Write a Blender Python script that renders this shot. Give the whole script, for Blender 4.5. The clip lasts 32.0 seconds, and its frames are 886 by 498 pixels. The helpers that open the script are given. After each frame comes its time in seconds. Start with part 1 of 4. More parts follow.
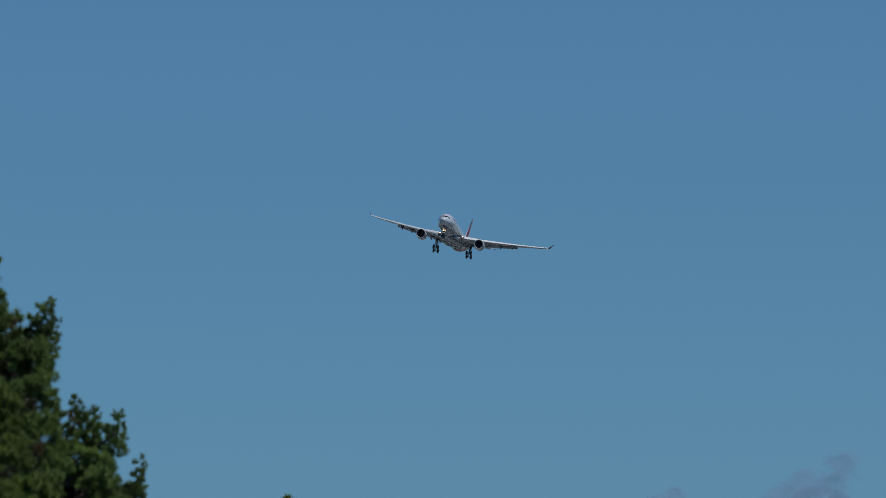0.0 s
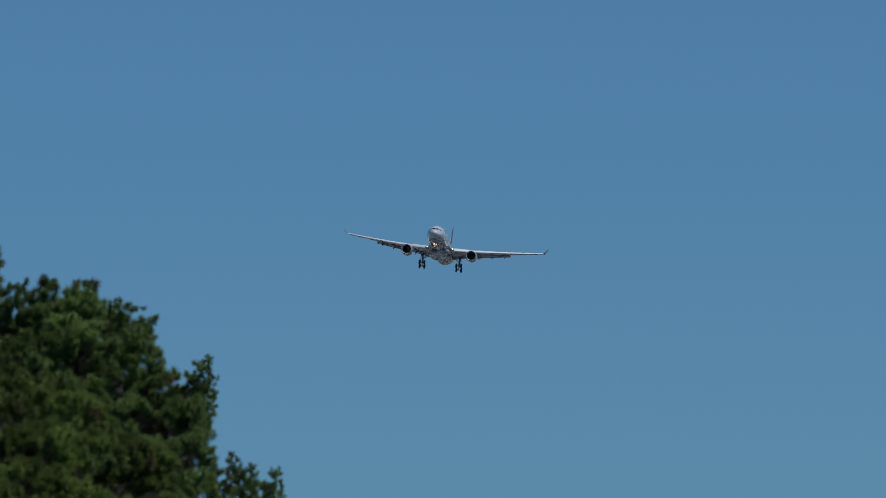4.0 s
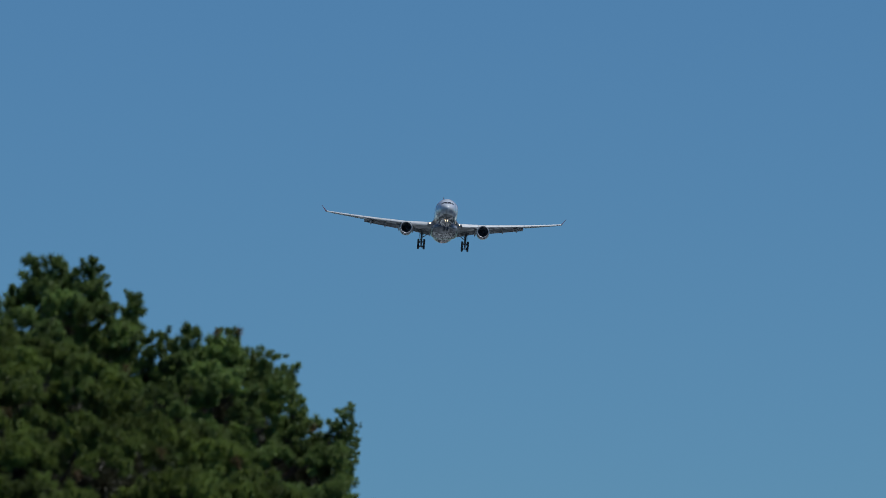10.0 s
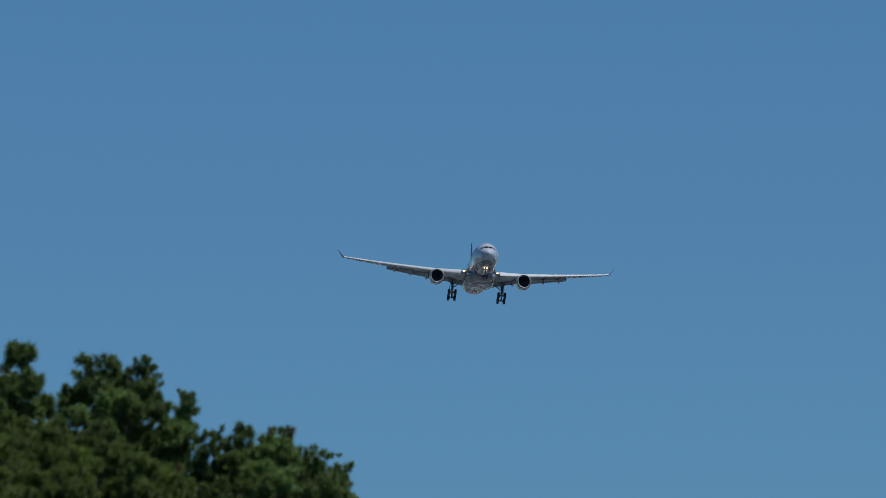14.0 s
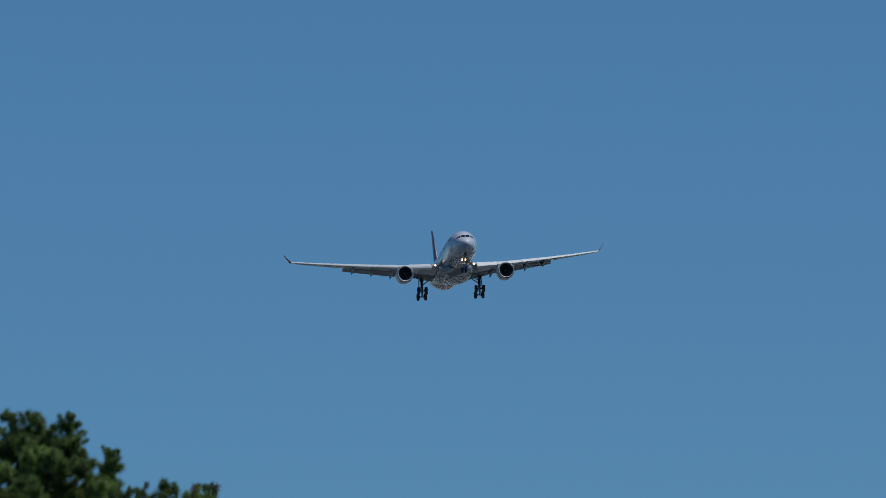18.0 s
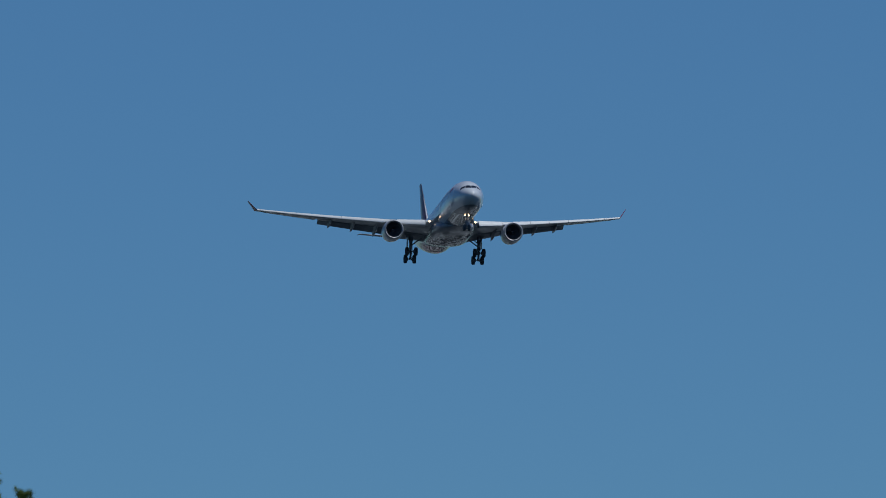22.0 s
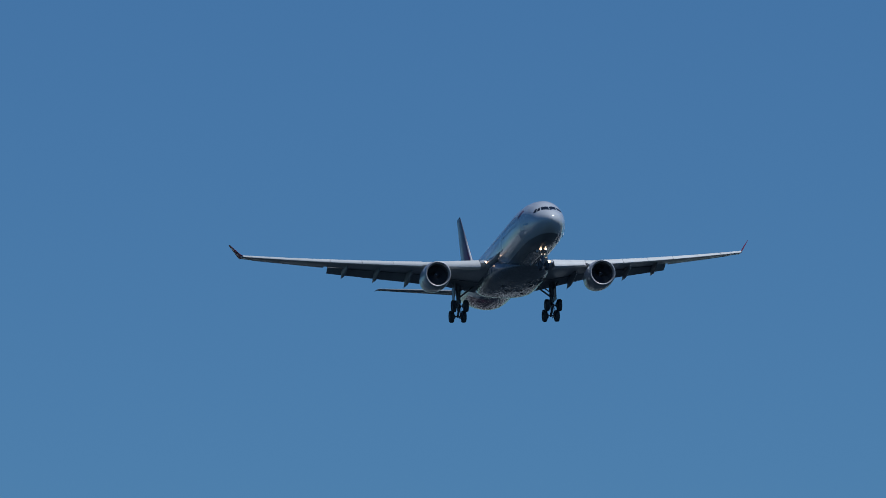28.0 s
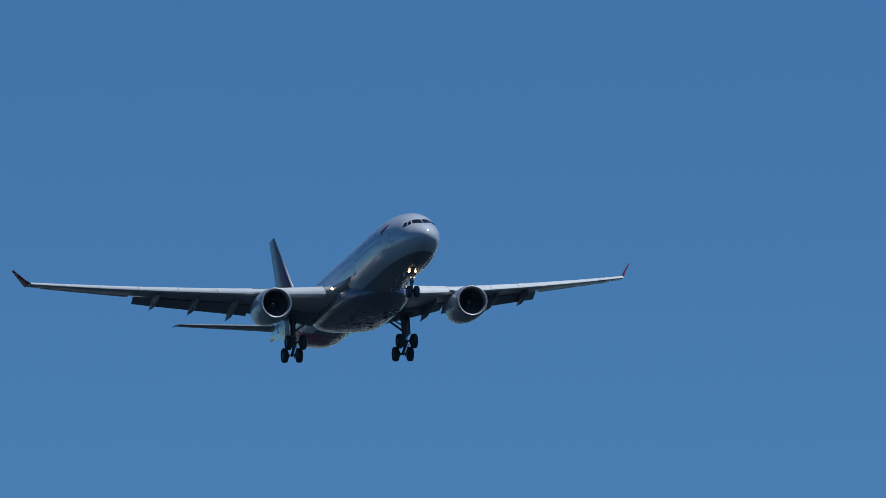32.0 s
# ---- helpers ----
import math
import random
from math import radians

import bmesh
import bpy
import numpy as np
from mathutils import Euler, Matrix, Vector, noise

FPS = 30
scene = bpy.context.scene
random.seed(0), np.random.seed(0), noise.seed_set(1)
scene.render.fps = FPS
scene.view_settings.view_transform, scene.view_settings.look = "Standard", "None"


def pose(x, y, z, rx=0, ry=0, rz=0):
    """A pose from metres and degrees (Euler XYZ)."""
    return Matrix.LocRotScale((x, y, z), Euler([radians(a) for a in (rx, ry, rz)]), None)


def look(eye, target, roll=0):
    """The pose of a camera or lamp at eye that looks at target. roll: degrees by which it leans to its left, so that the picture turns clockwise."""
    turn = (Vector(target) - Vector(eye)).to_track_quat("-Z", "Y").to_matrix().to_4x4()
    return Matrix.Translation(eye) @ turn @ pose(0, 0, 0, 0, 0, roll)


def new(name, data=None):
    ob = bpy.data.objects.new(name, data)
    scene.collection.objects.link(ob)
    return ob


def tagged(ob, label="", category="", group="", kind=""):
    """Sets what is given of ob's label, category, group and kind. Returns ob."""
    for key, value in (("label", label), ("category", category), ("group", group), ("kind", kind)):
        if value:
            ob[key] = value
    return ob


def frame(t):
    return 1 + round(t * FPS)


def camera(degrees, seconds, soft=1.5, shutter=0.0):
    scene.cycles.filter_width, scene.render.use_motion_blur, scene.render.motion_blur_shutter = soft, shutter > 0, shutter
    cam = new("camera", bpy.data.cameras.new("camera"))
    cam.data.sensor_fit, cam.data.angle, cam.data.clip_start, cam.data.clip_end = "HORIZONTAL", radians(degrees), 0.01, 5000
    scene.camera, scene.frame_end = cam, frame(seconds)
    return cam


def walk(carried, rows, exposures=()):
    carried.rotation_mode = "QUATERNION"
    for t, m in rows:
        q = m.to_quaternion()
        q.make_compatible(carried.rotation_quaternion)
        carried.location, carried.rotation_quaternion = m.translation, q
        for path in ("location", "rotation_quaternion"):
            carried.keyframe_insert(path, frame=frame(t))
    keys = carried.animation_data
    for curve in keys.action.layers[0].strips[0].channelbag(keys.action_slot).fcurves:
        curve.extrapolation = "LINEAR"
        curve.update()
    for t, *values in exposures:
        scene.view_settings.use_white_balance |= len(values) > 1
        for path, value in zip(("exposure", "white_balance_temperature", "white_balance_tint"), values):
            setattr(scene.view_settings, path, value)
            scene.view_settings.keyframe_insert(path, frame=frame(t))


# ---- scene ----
cam = camera(4.987, 32.0, soft=0.8)
# a long telephoto focused on the aircraft, so the near tree is soft
cam.data.dof.use_dof = True
cam.data.dof.focus_distance = 1400.0
cam.data.dof.aperture_fstop = 21.0
walk(cam, [
    (0, pose(0, 0, 1.6, 95.3903, 0, -1.5641)),
    (0.5, pose(0, 0, 1.6, 95.4190, 0, -1.5800)),
    (1, pose(0, 0, 1.6, 95.3930, 0, -1.4588)),
    (1.5, pose(0, 0, 1.6, 95.4335, 0, -1.2834)),
    (2, pose(0, 0, 1.6, 95.4456, 0, -1.1367)),
    (2.5, pose(0, 0, 1.6, 95.4134, 0, -1.0569)),
    (3, pose(0, 0, 1.6, 95.4646, 0, -1.1208)),
    (3.5, pose(0, 0, 1.6, 95.5811, 0, -0.7984)),
    (4, pose(0, 0, 1.6, 95.7143, 0, -0.6771)),
    (4.5, pose(0, 0, 1.6, 95.6405, 0, -0.5047)),
    (6.5, pose(0, 0, 1.6, 95.7987, 0, -0.1917)),
    (7, pose(0, 0, 1.6, 95.9097, 0, -0.0543)),
    (7.5, pose(0, 0, 1.6, 95.9540, 0, 0.0463)),
    (8, pose(0, 0, 1.6, 95.8903, 0, 0.0783)),
    (8.5, pose(0, 0, 1.6, 95.9253, 0, 0.0703)),
    (9, pose(0, 0, 1.6, 95.9000, 0, -0.0000)),
    (9.5, pose(0, 0, 1.6, 95.9523, 0, 0.0783)),
    (10, pose(0, 0, 1.6, 95.9809, 0, 0.1278)),
    (10.5, pose(0, 0, 1.6, 96.0588, 0, 0.1374)),
    (11, pose(0, 0, 1.6, 95.9619, 0, 0.0831)),
    (11.5, pose(0, 0, 1.6, 95.8888, 0, 0.0048)),
    (12, pose(0, 0, 1.6, 95.8905, 0, -0.0000)),
    (12.5, pose(0, 0, 1.6, 96.0288, 0, 0.0575)),
    (13, pose(0, 0, 1.6, 96.3814, 0, 0.3548)),
    (13.5, pose(0, 0, 1.6, 96.4164, 0, 0.3436)),
    (14, pose(0, 0, 1.6, 96.5387, 0, 0.4284)),
    (14.5, pose(0, 0, 1.6, 96.5201, 0, 0.2207)),
    (16.5, pose(0, 0, 1.6, 96.6027, 0, 0.2447)),
    (17, pose(0, 0, 1.6, 96.5583, 0, 0.1855)),
    (17.5, pose(0, 0, 1.6, 96.5842, 0, 0.0051)),
    (18, pose(0, 0, 1.6, 96.8610, 0, 0.0004)),
    (18.5, pose(0, 0, 1.6, 97.0009, 0, 0.0021)),
    (19, pose(0, 0, 1.6, 97.1727, 0, -0.0217)),
    (19.5, pose(0, 0, 1.6, 97.1668, 0, -0.1749)),
    (20, pose(0, 0, 1.6, 97.1220, 0, -0.0808)),
    (20.5, pose(0, 0, 1.6, 97.1379, 0, -0.0824)),
    (21, pose(0, 0, 1.6, 97.0907, 0, -0.2676)),
    (21.5, pose(0, 0, 1.6, 97.1533, 0, -0.3902)),
    (22, pose(0, 0, 1.6, 97.0965, 0, -0.4928)),
    (22.5, pose(0, 0, 1.6, 97.0684, 0, -0.7053)),
    (23, pose(0, 0, 1.6, 97.0925, 0, -0.7968)),
    (23.5, pose(0, 0, 1.6, 97.2841, 0, -1.0724)),
    (24, pose(0, 0, 1.6, 97.2834, 0, -1.1555)),
    (24.5, pose(0, 0, 1.6, 97.3938, 0, -1.2821)),
    (25, pose(0, 0, 1.6, 97.7407, 0, -1.1248)),
    (25.5, pose(0, 0, 1.6, 97.8384, 0, -1.1897)),
    (27.5, pose(0, 0, 1.6, 98.3579, 0, -1.7049)),
    (28, pose(0, 0, 1.6, 98.5102, 0, -1.7739)),
    (28.5, pose(0, 0, 1.6, 98.6225, 0, -1.9579)),
    (29, pose(0, 0, 1.6, 98.7420, 0, -2.2331)),
    (29.5, pose(0, 0, 1.6, 98.8784, 0, -2.5506)),
    (30, pose(0, 0, 1.6, 99.2207, 0, -2.8854)),
    (30.5, pose(0, 0, 1.6, 99.4315, 0, -3.3340)),
    (31, pose(0, 0, 1.6, 99.5197, 0, -4.0699)),
    (31.5, pose(0, 0, 1.6, 99.8794, 0, -4.4467)),
    (32, pose(0, 0, 1.6, 100.1193, 0, -5.1156)),
], exposures=[(0.0, 0.05, 6640, 10), (7.0, 0.16, 6600, 10), (9.0, 0.20, 6600, 10), (13.0, 0.18, 6580, 10), (18.0, 0.13, 6500, 10), (22.0, 0.10, 6500, 10),
              (25.0, 0.08, 6440, 10), (28.0, 0.15, 6380, 10), (30.0, 0.20, 6330, 10), (32.0, 0.28, 6250, 10)])

# ---- light ----
SUN_ELEVATION, SUN_AZIMUTH = 65.0, 112.0      # degrees; azimuth from +y towards +x
world = bpy.data.worlds.new("sky")
scene.world = world
world.use_nodes = True
wn = world.node_tree.nodes
wl = world.node_tree.links
sky = wn.new("ShaderNodeTexSky")
sky.sky_type = "NISHITA"
sky.sun_disc = False
sky.sun_elevation, sky.sun_rotation = radians(SUN_ELEVATION), radians(SUN_AZIMUTH)
sky.altitude, sky.air_density, sky.dust_density, sky.ozone_density = 0.0, 1.0, 0.0, 4.0
deep = wn.new("ShaderNodeVectorMath")              # the deep blue of dry, clean air
deep.operation = "MULTIPLY"
deep.inputs[1].default_value = (0.455, 0.81, 1.13)
wl.new(sky.outputs["Color"], deep.inputs[0])
wl.new(deep.outputs[0], wn["Background"].inputs["Color"])
wn["Background"].inputs["Strength"].default_value = 0.05
sun = new("sun", bpy.data.lights.new("sun", "SUN"))
sun.data.energy, sun.data.angle, sun.data.color = 2.75, radians(0.53), (0.93, 0.97, 0.99)
sd = Vector((math.sin(radians(SUN_AZIMUTH)) * math.cos(radians(SUN_ELEVATION)),
             math.cos(radians(SUN_AZIMUTH)) * math.cos(radians(SUN_ELEVATION)), math.sin(radians(SUN_ELEVATION))))
sun.matrix_world = look(sd * 100, (0, 0, 0))

# ---- materials ----
def material(name, color, rough=0.5, metal=0.0, vary=0.12, scale=3.0, grain=30.0, bump=0.0, coat=0.0, coords="Object", spec=0.5):
    """A surface with colour variation at two scales, roughness wear and a fine relief."""
    m = bpy.data.materials.new(name)
    m.use_nodes = True
    n, l = m.node_tree.nodes, m.node_tree.links
    b = n["Principled BSDF"]
    b.inputs["Metallic"].default_value = metal
    b.inputs["Coat Weight"].default_value = coat
    b.inputs["Coat Roughness"].default_value = 0.045
    b.inputs["Specular IOR Level"].default_value = spec
    tc = n.new("ShaderNodeTexCoord")
    big, fine = n.new("ShaderNodeTexNoise"), n.new("ShaderNodeTexNoise")
    for t, s in ((big, scale), (fine, grain)):
        t.inputs["Scale"].default_value = s
        t.inputs["Detail"].default_value = 4.0
        l.new(tc.outputs[coords], t.inputs["Vector"])
    mix = n.new("ShaderNodeMath")
    mix.operation = "ADD"
    l.new(big.outputs["Fac"], mix.inputs[0])
    l.new(fine.outputs["Fac"], mix.inputs[1])
    rng = n.new("ShaderNodeMapRange")
    rng.inputs["From Min"].default_value, rng.inputs["From Max"].default_value = 0.7, 1.3
    rng.inputs["To Min"].default_value, rng.inputs["To Max"].default_value = 1 - vary, 1 + vary
    l.new(mix.outputs[0], rng.inputs["Value"])
    mul = n.new("ShaderNodeVectorMath")
    mul.operation = "SCALE"
    mul.inputs[0].default_value = color[:3]
    l.new(rng.outputs[0], mul.inputs["Scale"])
    l.new(mul.outputs[0], b.inputs["Base Color"])
    rr = n.new("ShaderNodeMapRange")
    rr.inputs["To Min"].default_value, rr.inputs["To Max"].default_value = rough * 0.8, min(1, rough * 1.2)
    l.new(big.outputs["Fac"], rr.inputs["Value"])
    l.new(rr.outputs[0], b.inputs["Roughness"])
    if bump:
        bp = n.new("ShaderNodeBump")
        bp.inputs["Strength"].default_value, bp.inputs["Distance"].default_value = 0.6, bump
        l.new(fine.outputs["Fac"], bp.inputs["Height"])
        l.new(bp.outputs[0], b.inputs["Normal"])
    return m


def glowing(name, color, strength):
    m = bpy.data.materials.new(name)
    m.use_nodes = True
    b = m.node_tree.nodes["Principled BSDF"]
    b.inputs["Base Color"].default_value = (*color, 1)
    b.inputs["Emission Color"].default_value = (*color, 1)
    b.inputs["Emission Strength"].default_value = strength
    return m


paint_white = material("white_paint", (0.57, 0.585, 0.605), 0.28, vary=0.05, scale=0.5, grain=6, coat=0.35)
paint_grey = material("grey_wing_paint", (0.42, 0.435, 0.455), 0.4, vary=0.08, scale=0.4, grain=5, coat=0.15)
slat_paint = material("bare_slat_metal", (0.60, 0.60, 0.59), 0.5, vary=0.06, scale=0.8, grain=9)
belly_paint = material("belly_grey_paint", (0.19, 0.20, 0.225), 0.26, vary=0.2, scale=0.5, grain=4, coat=0.5)
flap_paint = material("flap_grey", (0.28, 0.29, 0.31), 0.5, vary=0.12, scale=0.9, grain=9)
nacelle_paint = material("nacelle_paint", (0.46, 0.48, 0.515), 0.3, vary=0.06, scale=0.9, grain=10, coat=0.4)
lip_metal = material("polished_lip", (0.4, 0.41, 0.43), 0.5, metal=0.35, vary=0.05, scale=2, grain=20)
dark_metal = material("dark_duct", (0.085, 0.094, 0.11), 0.6, metal=0.0, vary=0.2, scale=2, grain=15)
blade_metal = material("fan_titanium", (0.095, 0.105, 0.125), 0.5, metal=0.2, vary=0.15, scale=2, grain=20)
exhaust_metal = material("heat_stained_exhaust", (0.2, 0.17, 0.15), 0.45, metal=0.9, vary=0.25, scale=2, grain=20)
# distance haze is put into these gear and tyre colours: lifted, slightly blue
gear_steel = material("gear_steel", (0.17, 0.175, 0.2), 0.5, metal=0.3, vary=0.2, scale=3, grain=25)
gear_paint = material("gear_grey_paint", (0.19, 0.195, 0.21), 0.45, vary=0.2, scale=3, grain=25)
rubber = material("tyre_rubber", (0.06, 0.066, 0.078), 0.9, vary=0.25, scale=3, grain=25, bump=0.004)
cabin_glass = material("cabin_window_glass", (0.46, 0.475, 0.50), 0.12, vary=0.1, scale=2, grain=9)
glass_dark = material("cockpit_glass", (0.012, 0.014, 0.018), 0.08, vary=0.1, scale=2, grain=9)
red_paint = material("red_paint", (0.24, 0.018, 0.055), 0.4, vary=0.08, scale=0.9, grain=9, coat=0.1, spec=0.3)
title_blue = material("title_slate_paint", (0.40, 0.46, 0.53), 0.35, vary=0.06, scale=0.9, grain=9, coat=0.3)
title_sky = material("mark_blue_paint", (0.16, 0.32, 0.5), 0.35, vary=0.06, scale=0.9, grain=9, coat=0.3)
seam = material("panel_seam", (0.40, 0.41, 0.43), 0.6, vary=0.15, scale=2, grain=15)
lamp_warm = glowing("landing_lamp", (1.0, 0.68, 0.40), 4.2)
lamp_root = glowing("wing_landing_lamp", (1.0, 0.66, 0.38), 5.5)
lamp_side = glowing("fuselage_lamp", (1.0, 0.80, 0.6), 0.6)
lamp_small = glowing("side_lamp", (1.0, 0.80, 0.6), 1.1)
white_mark = material("white_mark", (0.8, 0.8, 0.8), 0.5, vary=0.05)


def livery(name, on_fin):
    """White skin with a red band that sweeps from the belly up the front of the fin, then cream and pale blue-grey."""
    m = material(name, (0.54, 0.555, 0.58), 0.42 if on_fin else 0.22, vary=0.06, scale=0.5, grain=6, coat=0.0 if on_fin else 0.5, spec=0.25 if on_fin else 0.5)
    n, l = m.node_tree.nodes, m.node_tree.links
    b = n["Principled BSDF"]
    white = b.inputs["Base Color"].links[0].from_socket
    tc = n.new("ShaderNodeTexCoord")
    sep = n.new("ShaderNodeSeparateXYZ")
    l.new(tc.outputs["Object"], sep.inputs[0])

    def edge(slope, at_zero, soft=0.03):
        # 1 aft of the line  s = at_zero + slope * z
        a = n.new("ShaderNodeMath"); a.operation = "MULTIPLY_ADD"
        l.new(sep.outputs["Z"], a.inputs[0]); a.inputs[1].default_value = slope; a.inputs[2].default_value = at_zero - 30.0
        c = n.new("ShaderNodeMath"); c.operation = "ADD"
        l.new(a.outputs[0], c.inputs[0]); l.new(sep.outputs["X"], c.inputs[1])
        r = n.new("ShaderNodeMapRange")
        r.inputs["From Min"].default_value, r.inputs["From Max"].default_value = soft, -soft
        l.new(c.outputs[0], r.inputs["Value"])
        return r.outputs[0]

    col = white
    steps = ((1.0265, 46.62, (0.16, 0.013, 0.07), .04), (-20, 212, (0.10, 0.115, 0.16), 32), (0.63, 52.1, (0.60, 0.58, 0.46), .8), (0.36, 54.9, (0.52, 0.60, 0.62), .8))
    if not on_fin:
        steps = ((3.2, 44.3, (0.30, 0.02, 0.08), .03), (0.9, 49.5, (0.54, 0.555, 0.58), .03), (0.9, 53.0, (0.2, 0.012, 0.05), .03), (0.9, 53.6, (0.54, 0.555, 0.58), .03))
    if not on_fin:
        # darker grey below about z = -1.9
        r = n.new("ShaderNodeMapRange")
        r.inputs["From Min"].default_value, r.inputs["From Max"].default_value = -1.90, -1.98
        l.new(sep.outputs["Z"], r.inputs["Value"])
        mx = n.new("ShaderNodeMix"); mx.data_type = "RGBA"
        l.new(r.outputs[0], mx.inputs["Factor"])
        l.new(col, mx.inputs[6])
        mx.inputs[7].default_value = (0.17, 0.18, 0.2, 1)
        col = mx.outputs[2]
    for slope, zero, c, soft in steps:
        mx = n.new("ShaderNodeMix"); mx.data_type = "RGBA"
        l.new(edge(slope, zero, soft), mx.inputs["Factor"])
        l.new(col, mx.inputs[6])
        mx.inputs[7].default_value = (*c, 1)
        col = mx.outputs[2]
    l.new(col, b.inputs["Base Color"])
    return m


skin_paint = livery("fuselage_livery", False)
fin_paint = livery("fin_livery", True)


def foliage(name, color, bright):
    m = bpy.data.materials.new(name)
    m.use_nodes = True
    n, l = m.node_tree.nodes, m.node_tree.links
    b = n["Principled BSDF"]
    info, geo = n.new("ShaderNodeObjectInfo"), n.new("ShaderNodeNewGeometry")
    add = n.new("ShaderNodeMath"); add.operation = "ADD"
    l.new(info.outputs["Random"], add.inputs[0]); l.new(geo.outputs["Random Per Island"], add.inputs[1])
    ramp = n.new("ShaderNodeMapRange")
    ramp.inputs["From Max"].default_value = 2.0
    l.new(add.outputs[0], ramp.inputs["Value"])
    mx = n.new("ShaderNodeMix"); mx.data_type = "RGBA"
    l.new(ramp.outputs[0], mx.inputs["Factor"])
    mx.inputs[6].default_value, mx.inputs[7].default_value = (*color, 1), (*bright, 1)
    # random clump tone: sunlit tufts and dim gaps put into the colour
    tc, mottle, tone, toned = n.new("ShaderNodeTexCoord"), n.new("ShaderNodeTexNoise"), n.new("ShaderNodeMapRange"), n.new("ShaderNodeVectorMath")
    mottle.inputs["Scale"].default_value, mottle.inputs["Detail"].default_value = 3.2, 3.0
    l.new(tc.outputs["Object"], mottle.inputs["Vector"])
    tone.inputs["From Min"].default_value, tone.inputs["From Max"].default_value = 0.35, 0.65
    tone.inputs["To Min"].default_value, tone.inputs["To Max"].default_value = 0.6, 1.5
    l.new(mottle.outputs["Fac"], tone.inputs["Value"])
    toned.operation = "SCALE"
    l.new(mx.outputs[2], toned.inputs[0])
    l.new(tone.outputs[0], toned.inputs["Scale"])
    l.new(toned.outputs[0], b.inputs["Base Color"])
    b.inputs["Roughness"].default_value = 0.5
    b.inputs["Specular IOR Level"].default_value = 0.3
    tr, mxs = n.new("ShaderNodeBsdfTranslucent"), n.new("ShaderNodeMixShader")
    l.new(toned.outputs[0], tr.inputs["Color"])
    mxs.inputs["Fac"].default_value = 0.3
    l.new(b.outputs[0], mxs.inputs[1])
    l.new(tr.outputs[0], mxs.inputs[2])
    l.new(mxs.outputs[0], n["Material Output"].inputs["Surface"])
    return m


needle_green = foliage("pine_needles", (0.100, 0.142, 0.028), (0.27, 0.33, 0.072))
needle_dark = foliage("dark_pine_needles", (0.078, 0.128, 0.032), (0.22, 0.295, 0.08))
# darkest needles: the shade inside the crowns is put into this colour
needle_shade = foliage("shade_dark_needles", (0.02, 0.022, 0.011), (0.048, 0.047, 0.024))
needle_dead = foliage("dry_needles", (0.10, 0.07, 0.03), (0.2, 0.12, 0.05))
bark = material("pine_bark", (0.12, 0.08, 0.055), 0.9, vary=0.35, scale=3, grain=18, bump=0.03)


def land(name, near, far, edge_y):
    """Unseen land, dark near and paler beyond, toned for the light it throws on the aircraft."""
    m = material(name, (1, 1, 1), 0.95, vary=0.6, scale=0.012, grain=0.05, spec=0.0)
    n, l = m.node_tree.nodes, m.node_tree.links
    b = n["Principled BSDF"]
    tone = b.inputs["Base Color"].links[0].from_socket
    tc, sep, t = n.new("ShaderNodeTexCoord"), n.new("ShaderNodeSeparateXYZ"), n.new("ShaderNodeTexNoise")
    t.inputs["Scale"].default_value, t.inputs["Detail"].default_value = 0.006, 4.0
    l.new(tc.outputs["Object"], sep.inputs[0])
    l.new(tc.outputs["Object"], t.inputs["Vector"])
    add = n.new("ShaderNodeMath")
    add.operation = "MULTIPLY_ADD"
    l.new(t.outputs["Fac"], add.inputs[0])
    add.inputs[1].default_value = 600.0
    l.new(sep.outputs["Y"], add.inputs[2])
    r = n.new("ShaderNodeMapRange")
    r.inputs["From Min"].default_value, r.inputs["From Max"].default_value = edge_y + 200, edge_y + 400
    l.new(add.outputs[0], r.inputs["Value"])
    # plots and roofs, some much paler, there to streak the belly's reflections
    cell, plot = n.new("ShaderNodeTexVoronoi"), n.new("ShaderNodeMapRange")
    cell.inputs["Scale"].default_value = 0.03
    l.new(tc.outputs["Object"], cell.inputs["Vector"])
    tint = n.new("ShaderNodeSeparateColor")
    l.new(cell.outputs["Color"], tint.inputs[0])
    plot.inputs["From Min"].default_value, plot.inputs["From Max"].default_value = 0.55, 0.95
    plot.inputs["To Min"].default_value, plot.inputs["To Max"].default_value = 0.25, 6.0
    l.new(tint.outputs[0], plot.inputs["Value"])
    plots = n.new("ShaderNodeVectorMath")
    plots.operation = "SCALE"
    plots.inputs[0].default_value = far
    l.new(plot.outputs[0], plots.inputs["Scale"])
    mx, mul = n.new("ShaderNodeMix"), n.new("ShaderNodeVectorMath")
    mx.data_type = "RGBA"
    l.new(r.outputs[0], mx.inputs["Factor"])
    l.new(plots.outputs[0], mx.inputs[7])
    mx.inputs[6].default_value = (*near, 1)
    mul.operation = "MULTIPLY"
    l.new(tone, mul.inputs[0])
    l.new(mx.outputs[2], mul.inputs[1])
    l.new(mul.outputs[0], b.inputs["Base Color"])
    return m


soil = land("bounce_land", (0.015, 0.023, 0.032), (0.082, 0.088, 0.09), 1850.0)
feather = material("dark_feathers", (0.012, 0.012, 0.016), 0.9, spec=0.1, vary=0.3, scale=12, grain=60)
feather_brown = material("brown_feathers", (0.016, 0.014, 0.017), 0.9, spec=0.1, vary=0.3, scale=12, grain=60)


# ---- mesh helpers ----
def part(name, bm, mat, parent=None, label="", smooth=True, at=None):
    me = bpy.data.meshes.new(name)
    bm.normal_update()
    bm.to_mesh(me)
    bm.free()
    return part_mesh(name, me, mat, parent, label, smooth, at)


